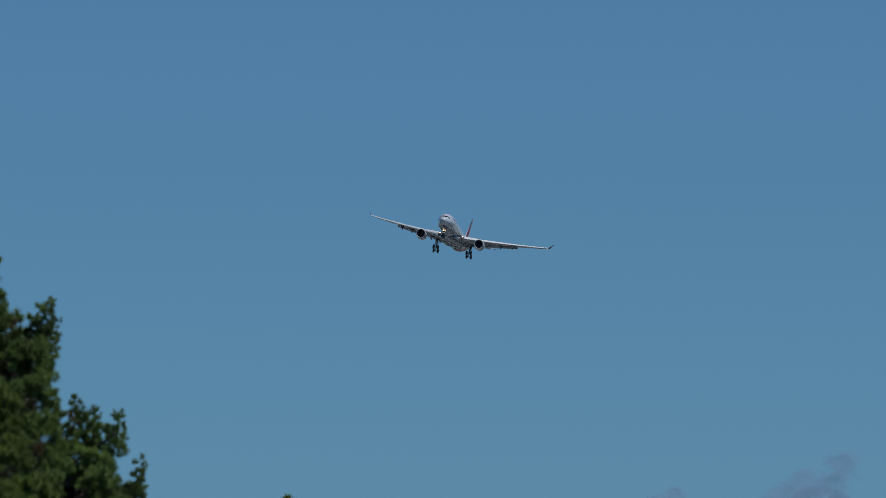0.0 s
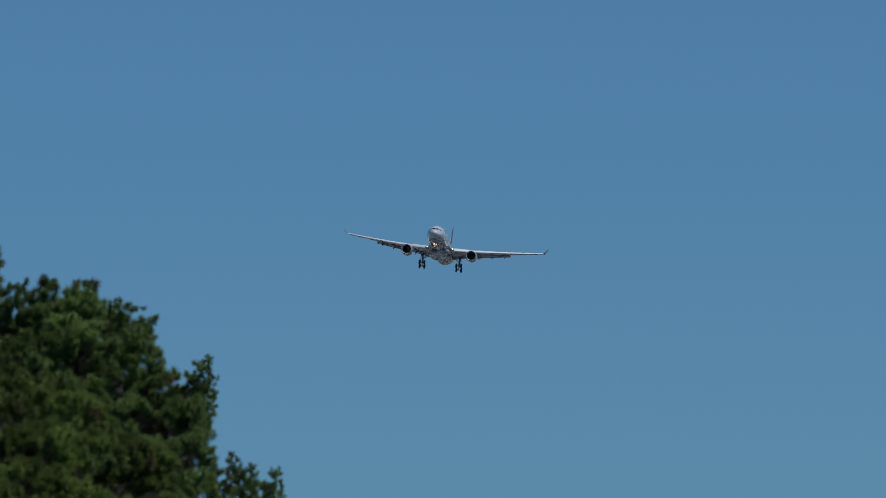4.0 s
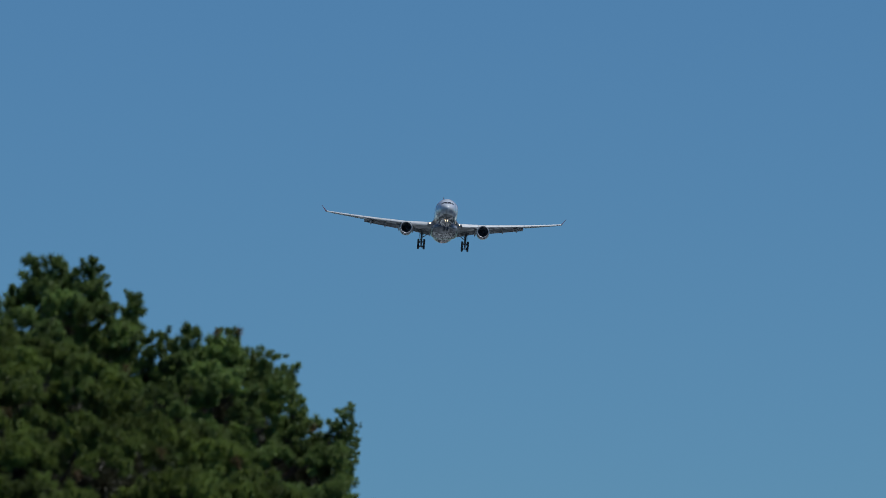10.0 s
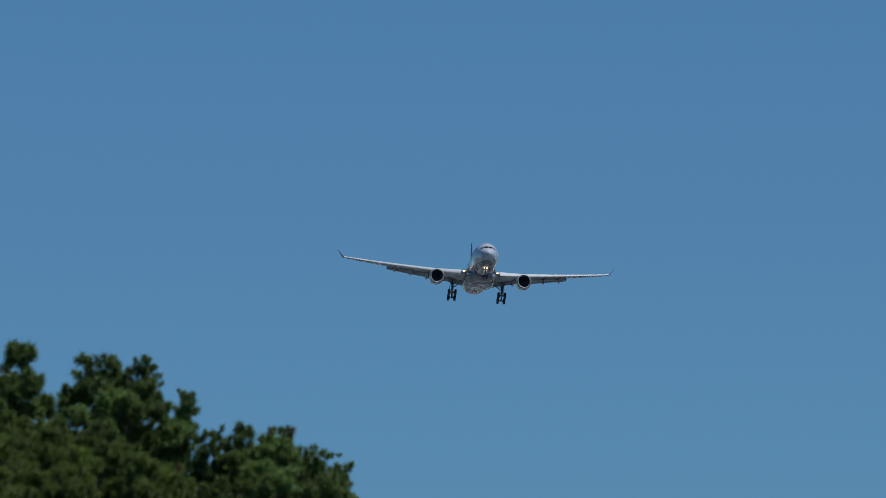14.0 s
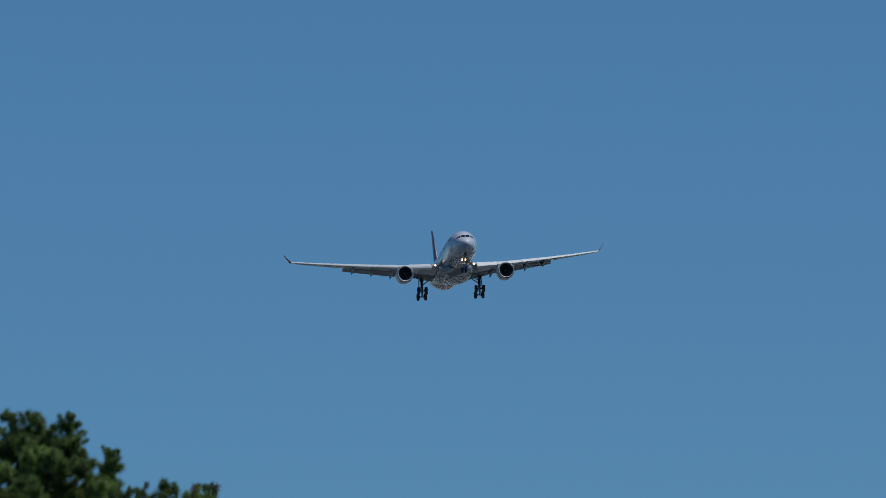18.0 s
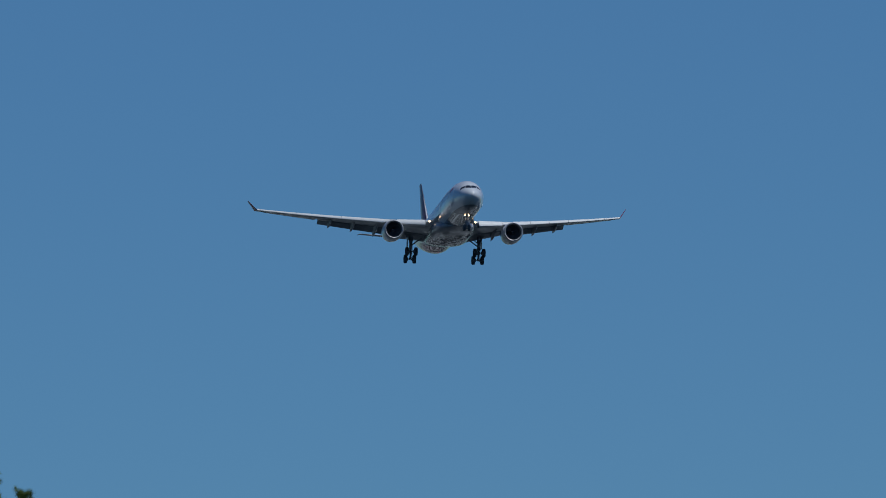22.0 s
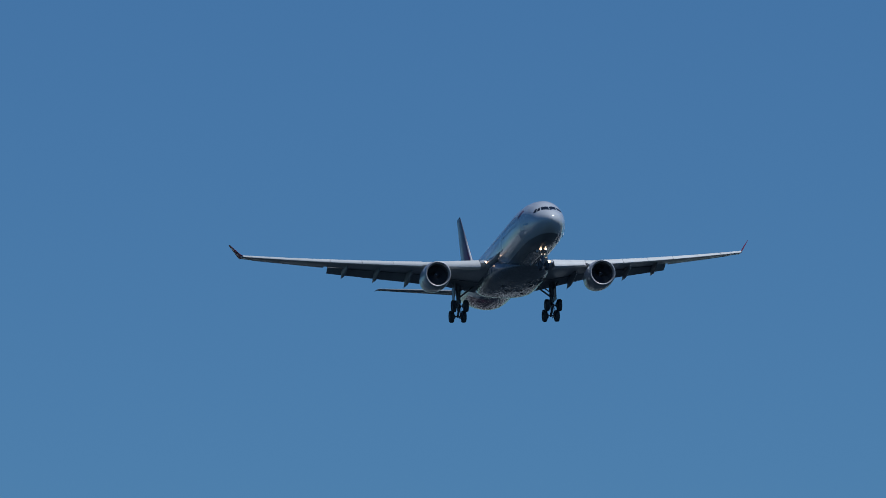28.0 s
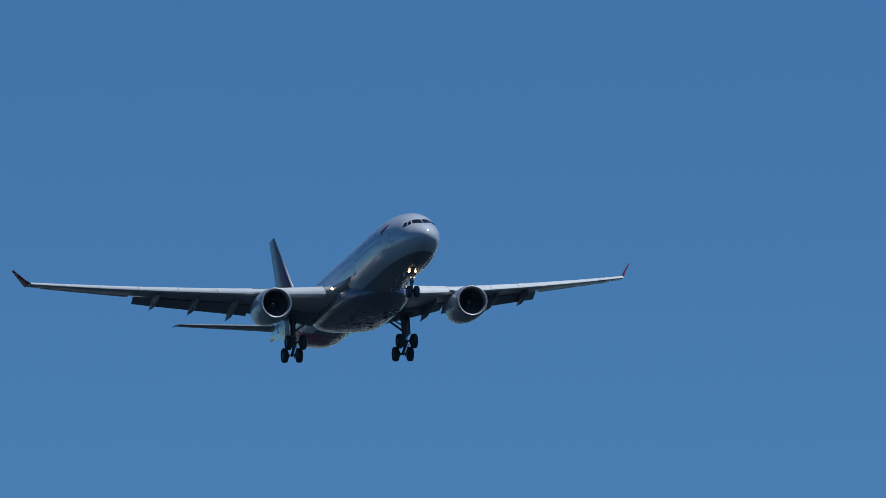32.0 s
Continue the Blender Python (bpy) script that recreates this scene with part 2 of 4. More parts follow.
def part_mesh(name, me, mat, parent=None, label="", smooth=True, at=None):
    if smooth and me.polygons and not me.get("sharp"):
        me.shade_smooth()
        me.set_sharp_from_angle(angle=radians(42))
    if mat and not me.materials:
        me.materials.append(mat)
    ob = new(name, me)
    if parent:
        ob.parent = parent
    if at is not None:
        ob.matrix_basis = at
    if label:
        ob["label"] = label
    return ob


def loft(rings, cap=True, closed=True):
    """A skin over rings of equally many points."""
    bm = bmesh.new()
    vs = [[bm.verts.new(p) for p in r] for r in rings]
    k = len(rings[0])
    for a, b in zip(vs, vs[1:]):
        for i in range(k if closed else k - 1):
            j = (i + 1) % k
            bm.faces.new((a[i], a[j], b[j], b[i]))
    if cap:
        bm.faces.new(vs[0][::-1])
        bm.faces.new(vs[-1])
    bmesh.ops.recalc_face_normals(bm, faces=bm.faces)
    return bm


def add_tube(bm, p, q, r1, r2=None, k=10):
    p, q = Vector(p), Vector(q)
    r2 = r1 if r2 is None else r2
    d = (q - p)
    m = d.to_track_quat("Z", "Y").to_matrix()
    rings = []
    for c, r in ((p, r1), (q, r2)):
        rings.append([bm.verts.new(c + m @ Vector((r * math.cos(a), r * math.sin(a), 0))) for a in (2 * math.pi * i / k for i in range(k))])
    for i in range(k):
        bm.faces.new((rings[0][i], rings[0][(i + 1) % k], rings[1][(i + 1) % k], rings[1][i]))
    bm.faces.new(rings[0][::-1])
    bm.faces.new(rings[1])


def tube(p, q, r1, r2=None, k=12):
    bm = bmesh.new()
    add_tube(bm, p, q, r1, r2, k)
    return bm


def revolve(profile, k=40, axis="x"):
    """Turns (along, radius) pairs about the x axis (or y)."""
    rings = []
    for x, r in profile:
        ring = []
        for i in range(k):
            a = 2 * math.pi * i / k
            c, s = r * math.cos(a), r * math.sin(a)
            ring.append((x, c, s) if axis == "x" else (c, x, s))
        rings.append(ring)
    return loft(rings, cap=False)


def slab(points, thick):
    """A flat plate from a ring of points, given thickness along its normal, with a small bevel."""
    bm = bmesh.new()
    f = bm.faces.new([bm.verts.new(p) for p in points])
    bm.normal_update()
    nrm = f.normal.copy()
    r = bmesh.ops.extrude_face_region(bm, geom=[f])
    bmesh.ops.translate(bm, vec=nrm * thick, verts=[v for v in r["geom"] if isinstance(v, bmesh.types.BMVert)])
    bmesh.ops.recalc_face_normals(bm, faces=bm.faces)
    return bm


def ramp(x, xs, ys):
    return float(np.interp(x, xs, ys))


def curve(x, xs, ys):
    """A smooth (monotone cubic) line through points."""
    i = max(0, min(len(xs) - 2, int(np.searchsorted(xs, x)) - 1))
    d = [(ys[j + 1] - ys[j]) / (xs[j + 1] - xs[j]) for j in range(len(xs) - 1)]

    def tang(j):
        if j == 0:
            return d[0]
        if j == len(xs) - 1:
            return d[-1]
        return 0.0 if d[j - 1] * d[j] <= 0 else 2 * d[j - 1] * d[j] / (d[j - 1] + d[j])
    h = xs[i + 1] - xs[i]
    t = min(1.0, max(0.0, (x - xs[i]) / h))
    return ((2 * t**3 - 3 * t**2 + 1) * ys[i] + (t**3 - 2 * t**2 + t) * h * tang(i)
            + (3 * t**2 - 2 * t**3) * ys[i + 1] + (t**3 - t**2) * h * tang(i + 1))


# ---- ground ----
def ground():
    bm = bmesh.new()
    n, size = 48, 4600.0
    vs = {}
    for i in range(n + 1):
        for j in range(n + 1):
            u, v = (i / n * 2 - 1), (j / n * 2 - 1)
            x, y = size * u * abs(u), size * v * abs(v)
            h = 0.0 if abs(x) < 60 and -30 < y < 90 else 0.4 * noise.noise(Vector((x / 90, y / 90, 0)))
            vs[i, j] = bm.verts.new((x, y, h))
    for i in range(n):
        for j in range(n):
            bm.faces.new((vs[i, j], vs[i + 1, j], vs[i + 1, j + 1], vs[i, j + 1]))
    ob = part("ground", bm, soil)
    tagged(ob, "flat unseen land, dark near and paler beyond", "ground", kind="structure")


ground()


# ---- airliner: x forward (0 is 30 m aft of the nose), y to its left, z up from the fuselage axis ----
NOSE = 30.0
S_TOP = ([0, .1, .3, .6, 1.0, 1.6, 2.2, 2.9, 3.6, 4.6, 6, 8, 10, 12, 48, 52.5, 56.5, 59.1, 61.2, 62.2],
         [-.65, -.33, -.05, .22, .48, .80, 1.18, 1.6, 1.93, 2.28, 2.58, 2.84, 2.97, 3.01, 3.01, 3.02, 2.96, 2.86, 2.72, 2.62])
S_BOT = ([0, .1, .3, .6, 1.0, 1.6, 2.2, 2.9, 3.6, 4.6, 6, 8, 12, 38, 41.5, 43.5, 46.5, 49, 51.5, 54, 56.5, 59, 61.2, 62.2],
         [-.65, -.98, -1.24, -1.48, -1.73, -2.0, -2.2, -2.38, -2.49, -2.6, -2.67, -2.7, -2.68, -2.68, -2.56, -2.24, -1.55, -.92, -.2, .55, 1.25, 1.85, 2.2, 2.32])
S_WID = ([0, .1, .3, .6, 1.0, 1.6, 2.2, 2.9, 3.6, 4.6, 6, 8, 12, 45.5, 48.9, 52.3, 55.7, 59.1, 61.2, 62.2],
         [.0, .34, .62, .91, 1.18, 1.48, 1.69, 1.87, 2.02, 2.24, 2.5, 2.74, 2.82, 2.82, 2.58, 2.0, 1.35, .7, .36, .18])


def skin(s, deg, out=0.0):
    """A point of the fuselage skin at station s, deg from the top towards the left side."""
    top, bot, wid = curve(s, *S_TOP), curve(s, *S_BOT), curve(s, *S_WID)
    zc, h = (top + bot) / 2, (top - bot) / 2
    a = radians(deg)
    return Vector((NOSE - s, (wid + out) * math.sin(a), zc + (h + out) * math.cos(a)))


def patch(corners, out=0.02, nu=5, nv=5, thick=0.02):
    """A sheet on the fuselage between four (station, degrees) corners, a little proud of the skin."""
    (a, b, c, d) = corners
    rows = []
    for o in (out - thick, out):
        rows.append([[skin(*[(1 - v) * ((1 - u) * a[k] + u * b[k]) + v * ((1 - u) * d[k] + u * c[k]) for k in (0, 1)], o)
                      for u in (i / nu for i in range(nu + 1))] for v in (j / nv for j in range(nv + 1))])
    bm = bmesh.new()
    grids = [[[bm.verts.new(p) for p in row] for row in g] for g in rows]
    for gi, g in enumerate(grids):
        for j in range(nv):
            for i in range(nu):
                bm.faces.new((g[j][i], g[j][i + 1], g[j + 1][i + 1], g[j + 1][i]))
    lo, hi = grids
    rim = [(0, i) for i in range(nu)] + [(j, nu) for j in range(nv)] + [(nv, nu - i) for i in range(nu)] + [(nv - j, 0) for j in range(nv)]
    for p, q in zip(rim, rim[1:] + rim[:1]):
        bm.faces.new((lo[p[0]][p[1]], lo[q[0]][q[1]], hi[q[0]][q[1]], hi[p[0]][p[1]]))
    bmesh.ops.recalc_face_normals(bm, faces=bm.faces)
    return bm


def wing_line(y):
    """Leading edge station, trailing edge station, height and thickness ratio of the wing at y."""
    le = 22.1 + (y - 2.6) * 0.597
    if y < 4.0:
        le -= (4.0 - y) * 0.15
    te = ramp(y, [0, 2.6, 9.7, 28.9], [32.3, 32.3, 33.1, 40.1])
    z = -1.2 + (y - 3) * 0.143 + (0.0011 * (y - 3) ** 2 if y > 3 else 0.0)
    return le, te, z, ramp(y, [0, 3, 10, 29], [.14, .14, .115, .10])


def foil(n=14):
    """A unit aerofoil: x from 0 (nose) to 1, z up, round the section from the trailing edge over the top."""
    pts = []
    for i in range(n + 1):
        x = 0.5 * (1 + math.cos(math.pi * i / n))
        pts.append((x, 5 * (0.2969 * x**.5 - 0.126 * x - 0.3516 * x**2 + 0.2843 * x**3 - 0.1015 * x**4)))
    top = [(x, h * 1.05 + 0.02 * math.sin(math.pi * x)) for x, h in pts]
    bot = [(x, -h * 0.95 + 0.02 * math.sin(math.pi * x)) for x, h in pts[-2:0:-1]]
    return top + bot


FOIL = foil()


def section(le, te, y, z, tc, twist=0.0, x0=0.0, x1=1.0):
    """The part of an aerofoil between x0 and x1 of its chord, as a ring of points."""
    c = te - le
    ring = []
    for x, h in FOIL:
        x = min(max(x, x0), x1)
        # height on the full section at the clamped place
        full = 5 * (0.2969 * x**.5 - 0.126 * x - 0.3516 * x**2 + 0.2843 * x**3 - 0.1015 * x**4)
        cam_z = 0.02 * math.sin(math.pi * x)
        hh = cam_z + (full * 1.05 if h >= cam_z else -full * 0.95)
        px, pz = x * c, hh * tc * c
        a = radians(twist)
        dx = px - 0.35 * c
        ring.append((NOSE - (le + 0.35 * c + dx * math.cos(a) + pz * math.sin(a)), y, z + pz * math.cos(a) - dx * math.sin(a)))
    return ring


def wing_twist(y):
    return ramp(y, [0, 3, 10, 29], [3.2, 3.0, -0.3, -3.2])


def wing_span(side, y0, y1, x0, x1, n=8, move=(0, 0), turn=0.0, scale=1.0, rel=False):
    """A stretch of the wing between two spans and two chord fractions, moved aft/down and turned nose down about its own front."""
    rings = []
    for i in range(n + 1):
        y = y0 + (y1 - y0) * i / n
        le, te, z, tc = wing_line(y)
        ring = section(le, te, y, z, tc, wing_twist(y), x0, x1)
        if turn or move != (0, 0):
            front = max(ring, key=lambda p: p[0])
            unit = (te - le) if rel else 1.0
            a = radians(turn)
            out = []
            for px, py, pz in ring:
                dx, dz = px - front[0], pz - front[2]
                out.append((front[0] + dx * math.cos(a) * scale - dz * math.sin(a) - move[0] * unit, py,
                            front[2] + dx * math.sin(a) * scale + dz * math.cos(a) - move[1] * unit))
            ring = out
        rings.append([(px, py * side, pz) for px, py, pz in ring])
    return loft(rings)


def canoe(side, y, s0, s1, z_off, width, drop):
    """A flap track fairing under the wing, its tail hung down with the flap."""
    rings = []
    n = 16
    for i in range(n + 1):
        t = i / n
        s = s0 + (s1 - s0) * t
        le, te, z, tc = wing_line(y)
        base = z + z_off - math.sin(radians(wing_twist(y))) * (s - le - 0.35 * (te - le))
        bend = max(0.0, (s - te + 2.2)) ** 1.25 * drop
        r = width * (math.sin(math.pi * min(1, (t * 0.93 + 0.035))) ** 0.55)
        if t > 0.6:
            r *= 1 - ((t - 0.6) / 0.4) ** 1.6 * 0.93
        rings.append([(NOSE - s, side * y + r * 0.62 * math.cos(a), base - bend - 0.1 + r * 1.25 * math.sin(a)) for a in (2 * math.pi * k / 12 for k in range(12))])
    return loft(rings)


def wheel(name, parent, centre, radius, width):
    """A tyre with a rim, its axle across the aircraft."""
    x, y, z = centre
    h = width / 2
    tyre = [(-h * .55, radius * .55), (-h * .8, radius * .62), (-h, radius * .75), (-h * .97, radius * .88), (-h * .8, radius * .96), (-h * .45, radius),
            (0, radius * 1.004), (h * .45, radius), (h * .8, radius * .96), (h * .97, radius * .88), (h, radius * .75), (h * .8, radius * .62), (h * .55, radius * .55)]
    rim = [(-h * .35, 0.02), (-h * .4, radius * .2), (-h * .55, radius * .3), (-h * .5, radius * .5), (-h * .6, radius * .56), (h * .6, radius * .56),
           (h * .5, radius * .5), (h * .55, radius * .3), (h * .4, radius * .2), (h * .35, 0.02)]
    w = part(name, revolve(tyre, 28, "y"), rubber, parent, "black rubber aircraft tyre on a steel rim", at=pose(x, y, z))
    part("rim", revolve(rim, 24, "y"), gear_steel, w, "grey steel wheel rim")
    return w


def airliner():
    ob = new("airliner")
    ob.empty_display_size = 5
    tagged(ob, "white twin-engine passenger jet, wheels and flaps down, landing lights on", "airplane")

    # fuselage
    st = [0.02, .05, .1, .18, .3, .45, .6, .8, 1.0, 1.3, 1.6, 1.9, 2.2, 2.55, 2.9, 3.25, 3.6, 4.1, 4.6, 5.3, 6, 7, 8, 10, 12, 16, 20, 24, 28, 32, 36, 40, 41, 42.5, 44, 45.5,
          47, 48.5, 50, 51.5, 53, 54.5, 56, 57.5, 59, 60, 60.8, 61.4, 61.8, 62.1, 62.2]
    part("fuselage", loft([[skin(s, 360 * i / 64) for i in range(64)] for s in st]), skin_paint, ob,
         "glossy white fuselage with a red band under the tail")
    # wing to body fairing
    rings = []
    for s, bot, wid, up in ((16.0, -2.70, .8, -2.5), (16.8, -2.86, 1.6, -2.2), (18.0, -3.08, 2.3, -1.75), (19.4, -3.32, 2.85, -1.2), (21, -3.46, 3.15, -.75), (23, -3.54, 3.3, -.5), (25.5, -3.57, 3.35, -.4),
                            (28.6, -3.53, 3.35, -.4), (30.2, -3.44, 3.32, -.5), (31.6, -3.24, 3.25, -.6), (33.0, -2.96, 3.05, -.8), (34.2, -2.58, 2.7, -1.0), (35.2, -2.1, 2.2, -1.2)):
        zc, h = (bot + up) / 2, (up - bot) / 2
        ring = []
        for i in range(40):
            a = 2 * math.pi * i / 40
            c, sn = math.cos(a), math.sin(a)
            ring.append((NOSE - s, wid * math.copysign(abs(c) ** .75, c), zc + h * math.copysign(abs(sn) ** .75, sn)))
        rings.append(ring)
    part("belly_fairing", loft(rings), belly_paint, ob, "rounded grey belly fairing")
    # air intakes and outlets under the fairing
    for s, y, w, lng in ((21.2, .9, .35, .6), (21.2, -.9, .35, .6), (23.2, 1.5, .25, .9), (23.2, -1.5, .25, .9), (25.6, .6, .4, .5), (25.6, -.6, .4, .5), (27.4, 1.2, .22, .5)):
        zb = ramp(s, [19.4, 21, 23, 25.5, 28.6], [-3.32, -3.46, -3.54, -3.57, -3.53])
        zb = (zb - .55) / 2 - (-.55 - zb) / 2 * (1 - (abs(y) / 3.3) ** 2.67) ** .375
        part("air_vent", slab([(NOSE - s, y - w, zb - .015), (NOSE - s, y + w, zb - .015), (NOSE - s - lng, y + w * .8, zb - .02), (NOSE - s - lng, y - w * .8, zb - .02)], .05), dark_metal, ob, "dark air vent", smooth=False)

    # cockpit glass
    for side in (1, -1):
        for name, c in (("windshield_pane", ((1.18, 1.6), (1.80, 32.0), (2.44, 26.0), (2.10, 1.4))),
                        ("side_window", ((1.92, 36.5), (2.17, 49.0), (2.50, 37.0), (2.48, 29.5))),
                        ("side_window", ((2.24, 51.3), (2.75, 60.5), (2.82, 46.0), (2.60, 39.0)))):
            part(name, patch([(s, d * side) for s, d in c], 0.012), glass_dark, ob, "dark cockpit glass")
    # passenger windows, a row on each side broken by doors
    for side in (1, -1):
        s = 7.2
        while s < 52:
            if not any(abs(s - d) < 0.9 for d in (5.6, 17.2, 33.0, 49.8)):
                part("cabin_window", patch([(s, 83 * side), (s + .23, 83 * side), (s + .23, 89.5 * side), (s, 89.5 * side)], 0.008, 2, 2, 0.012), cabin_glass, ob)
            s += 0.533
        for d in (5.6, 17.2, 33.0, 49.8):
            door = part("cabin_door", patch([(d - .53, 64 * side), (d + .53, 64 * side), (d + .53, 106 * side), (d - .53, 106 * side)], 0.010, 3, 6, 0.02), paint_white, ob, "white cabin door")
            part("door_sill", patch([(d - .6, 106 * side), (d + .6, 106 * side), (d + .6, 108.5 * side), (d - .6, 108.5 * side)], 0.016, 3, 1, 0.02), seam, door, "grey door sill")
        # airline title and marks, as plain bars
        for i in range(13):
            if i == 6:
                continue
            a = 7.9 + i * .62
            part("title_letter", patch([(a, 61 * side), (a + .40, 61 * side), (a + .40, 78 * side), (a, 78 * side)], 0.009, 2, 4, 0.014), title_blue, ob, "slate-blue title bar")
        part("red_mark", patch([(6.0, 55 * side), (6.25, 52 * side), (7.4, 66 * side), (7.1, 77 * side)], 0.009, 3, 4, 0.014), red_paint, ob, "red arrow-shaped mark")
        part("partner_mark", patch([(3.9, 92 * side), (5.0, 92 * side), (5.0, 97 * side), (3.9, 97 * side)], 0.009, 3, 2, 0.014), title_sky, ob, "pale blue mark bar")
        for i in range(9):
            a = 19.0 + i * .6
            part("small_letter", patch([(a, 66 * side), (a + .4, 66 * side), (a + .4, 73 * side), (a, 73 * side)], 0.009, 1, 2, 0.014), title_blue, ob, "slate-blue lettering bar")
        # round service port
        at = skin(7.3, 114 * side)
        port = part("service_port", revolve([(-.05, .26), (.012, .26), (.02, .22), (.012, .17), (.018, .01)], 20), nacelle_paint, ob, "round grey service port")
        port.matrix_basis = Matrix.Translation(at) @ Vector((0, side * math.sin(radians(114)), math.cos(radians(114)))).to_track_quat("X", "Z").to_matrix().to_4x4()

    # wings
    for side in (1, -1):
        wing = part("wing", wing_span(side, 1.8, 28.9, 0.07, 0.79, 22), paint_grey, ob, "grey swept wing")
        for y0, y1 in ((4.2, 8.3), (10.1, 13.15), (13.15, 16.4), (16.4, 19.72), (19.72, 23.0), (23.0, 26.0), (26.0, 28.8)):
            part("slat", wing_span(side, y0 + .02, y1 - .02, 0.0, 0.15, 5, (-0.055, 0.055), -19, 1.0, True), slat_paint, wing, "pale metal leading edge slat")
        part("wing_root_edge", wing_span(side, 1.8, 4.15, 0.0, 0.12, 3), paint_grey, wing)
        part("pylon_edge", wing_span(side, 8.33, 10.17, 0.0, 0.13, 3, (-0.03, 0.032), -11, 1.0, True), slat_paint, wing)
        for nm, y0, y1, dn, mv in (("flap", 3.2, 9.42, 16, (0.42, 0.06)), ("flap", 9.46, 19.5, 27, (0.36, 0.11))):
            part(nm, wing_span(side, y0, y1, 0.735, 1.0, 8, mv, dn, 1.05), flap_paint, wing, "lowered grey trailing edge flap")
        part("aileron", wing_span(side, 19.9, 23.6, 0.785, 1.0, 4, (0.02, 0.0), 5), paint_grey, wing, "drooped aileron")
        part("aileron", wing_span(side, 23.65, 27.6, 0.785, 1.0, 4, (0.02, 0.0), 5), paint_grey, wing, "drooped aileron")
        part("tip_edge", wing_span(side, 27.65, 28.9, 0.78, 1.0, 2), paint_grey, wing)
        for y, s0, s1, w in ((7.64, 27.6, 34.3, .5), (10.92, 29.2, 35.5, .48), (14.39, 30.5, 36.1, .44), (17.84, 31.9, 36.95, .40)):
            part("flap_track_fairing", canoe(side, y, s0, s1, -0.42, w * .92, 0.125), flap_paint, wing, "grey canoe-shaped fairing")
        # winglet
        rings = []
        for i in range(7):
            t = i / 6
            y = 28.88 + 1.14 * t ** .85 * (0.55 + 0.45 * t)
            z = wing_line(28.9)[2] + 0.02 + 1.6 * t ** 1.25
            le = 37.85 + 1.75 * t
            c = 2.25 * (1 - t) + 0.7 * t
            lean = radians(10 + 45 * t)
            ring = []
            for x, h in FOIL:
                off = h * 0.09 * c
                ring.append((NOSE - (le + x * c), side * (y - off * math.sin(lean)), z + off * math.cos(lean)))
            rings.append(ring)
        part("winglet", loft(rings), red_paint, wing, "red upswept winglet")

        # fillet from the fuselage side to the leading edge
        rings = []
        for s, w, h, zc in ((18.4, .30, .06, -.60), (19.2, .40, .14, -.64), (20.2, .55, .29, -.74), (21.2, .76, .42, -.84), (22.2, .95, .47, -.86), (23.2, 1.08, .48, -.84), (24.6, 1.05, .5, -.84), (26.5, .85, .5, -.8)):
            rings.append([(NOSE - s, side * (2.48 + w * math.cos(a)), zc + h * math.sin(a)) for a in (2 * math.pi * k / 24 for k in range(24))])
        part("root_fillet", loft(rings), paint_grey, wing, "grey wing root fillet")

        # root landing light in the leading edge
        lamp = part("landing_light", revolve([(0.02, 0.004), (0.016, 0.07), (0.0, 0.14)], 20), lamp_root, wing, "lit landing light",
             at=pose(NOSE - 22.56, side * 3.61, -0.90))
        # added shroud: keeps the lamp's spill off the fuselage side
        part("lamp_housing", revolve([(0.13, 0.148), (0.14, 0.155), (0.13, 0.163), (-0.02, 0.17), (-0.05, 0.1), (-0.05, 0.004)], 20), dark_metal, lamp, "dark shroud added round the landing lamp")
        part("side_light", revolve([(0.03, 0.004), (0.02, 0.022), (-0.04, 0.028)], 12), lamp_side, ob, "small lit side light",
             at=pose(NOSE - 19.9, side * 2.60, -1.02))

        # engine
        eng_s, eng_y, eng_z = 20.9, 9.37, -2.51
        eng = part("engine_cowl", revolve([(-.12, 1.30), (-.02, 1.40), (-.25, 1.475), (-.7, 1.55), (-1.5, 1.60), (-2.6, 1.60), (-3.8, 1.52), (-4.8, 1.38), (-5.6, 1.22), (-5.6, 1.16), (-4.4, 1.2)], 56),
                   nacelle_paint, wing, "pale grey engine cowling", at=pose(NOSE - eng_s, side * eng_y, eng_z, 0, 2.0, 0))
        part("inlet_lip", revolve([(-.55, 1.212), (-.3, 1.215), (-.12, 1.25), (-.02, 1.31), (.0, 1.36), (-.03, 1.425), (-.12, 1.462), (-.32, 1.502), (-.42, 1.517)], 56), lip_metal, eng, "bright polished inlet lip")
        part("inlet_duct", revolve([(-.5, 1.214), (-.9, 1.20), (-1.6, 1.19)], 48), dark_metal, eng, "dark inlet duct")
        fan = part("fan", revolve([(-1.5, 1.19), (-1.52, .3)], 48), dark_metal, eng, "dark fan disc")
        for i in range(34):
            bm = bmesh.new()
            a = 2 * math.pi * i / 34
            q = []
            for k in range(6):
                r = .3 + .88 * k / 5
                tw = radians(25 + 38 * k / 5)
                for sgn in (-1, 1):
                    w = .10 * sgn
                    ox, oy = w * math.cos(tw), w * math.sin(tw)
                    q.append(bm.verts.new((-1.36 + ox, r * math.cos(a) - oy * math.sin(a), r * math.sin(a) + oy * math.cos(a))))
            for k in range(5):
                bm.faces.new((q[2 * k], q[2 * k + 1], q[2 * k + 3], q[2 * k + 2]))
            part("fan_blade", bm, blade_metal, fan, at=None)
        spin = part("spinner", revolve([(-.98, .005), (-1.02, .08), (-1.14, .17), (-1.34, .25), (-1.5, .29)], 28), rubber, eng, "dark spinner with a white swirl")
        bm = bmesh.new()
        q = []
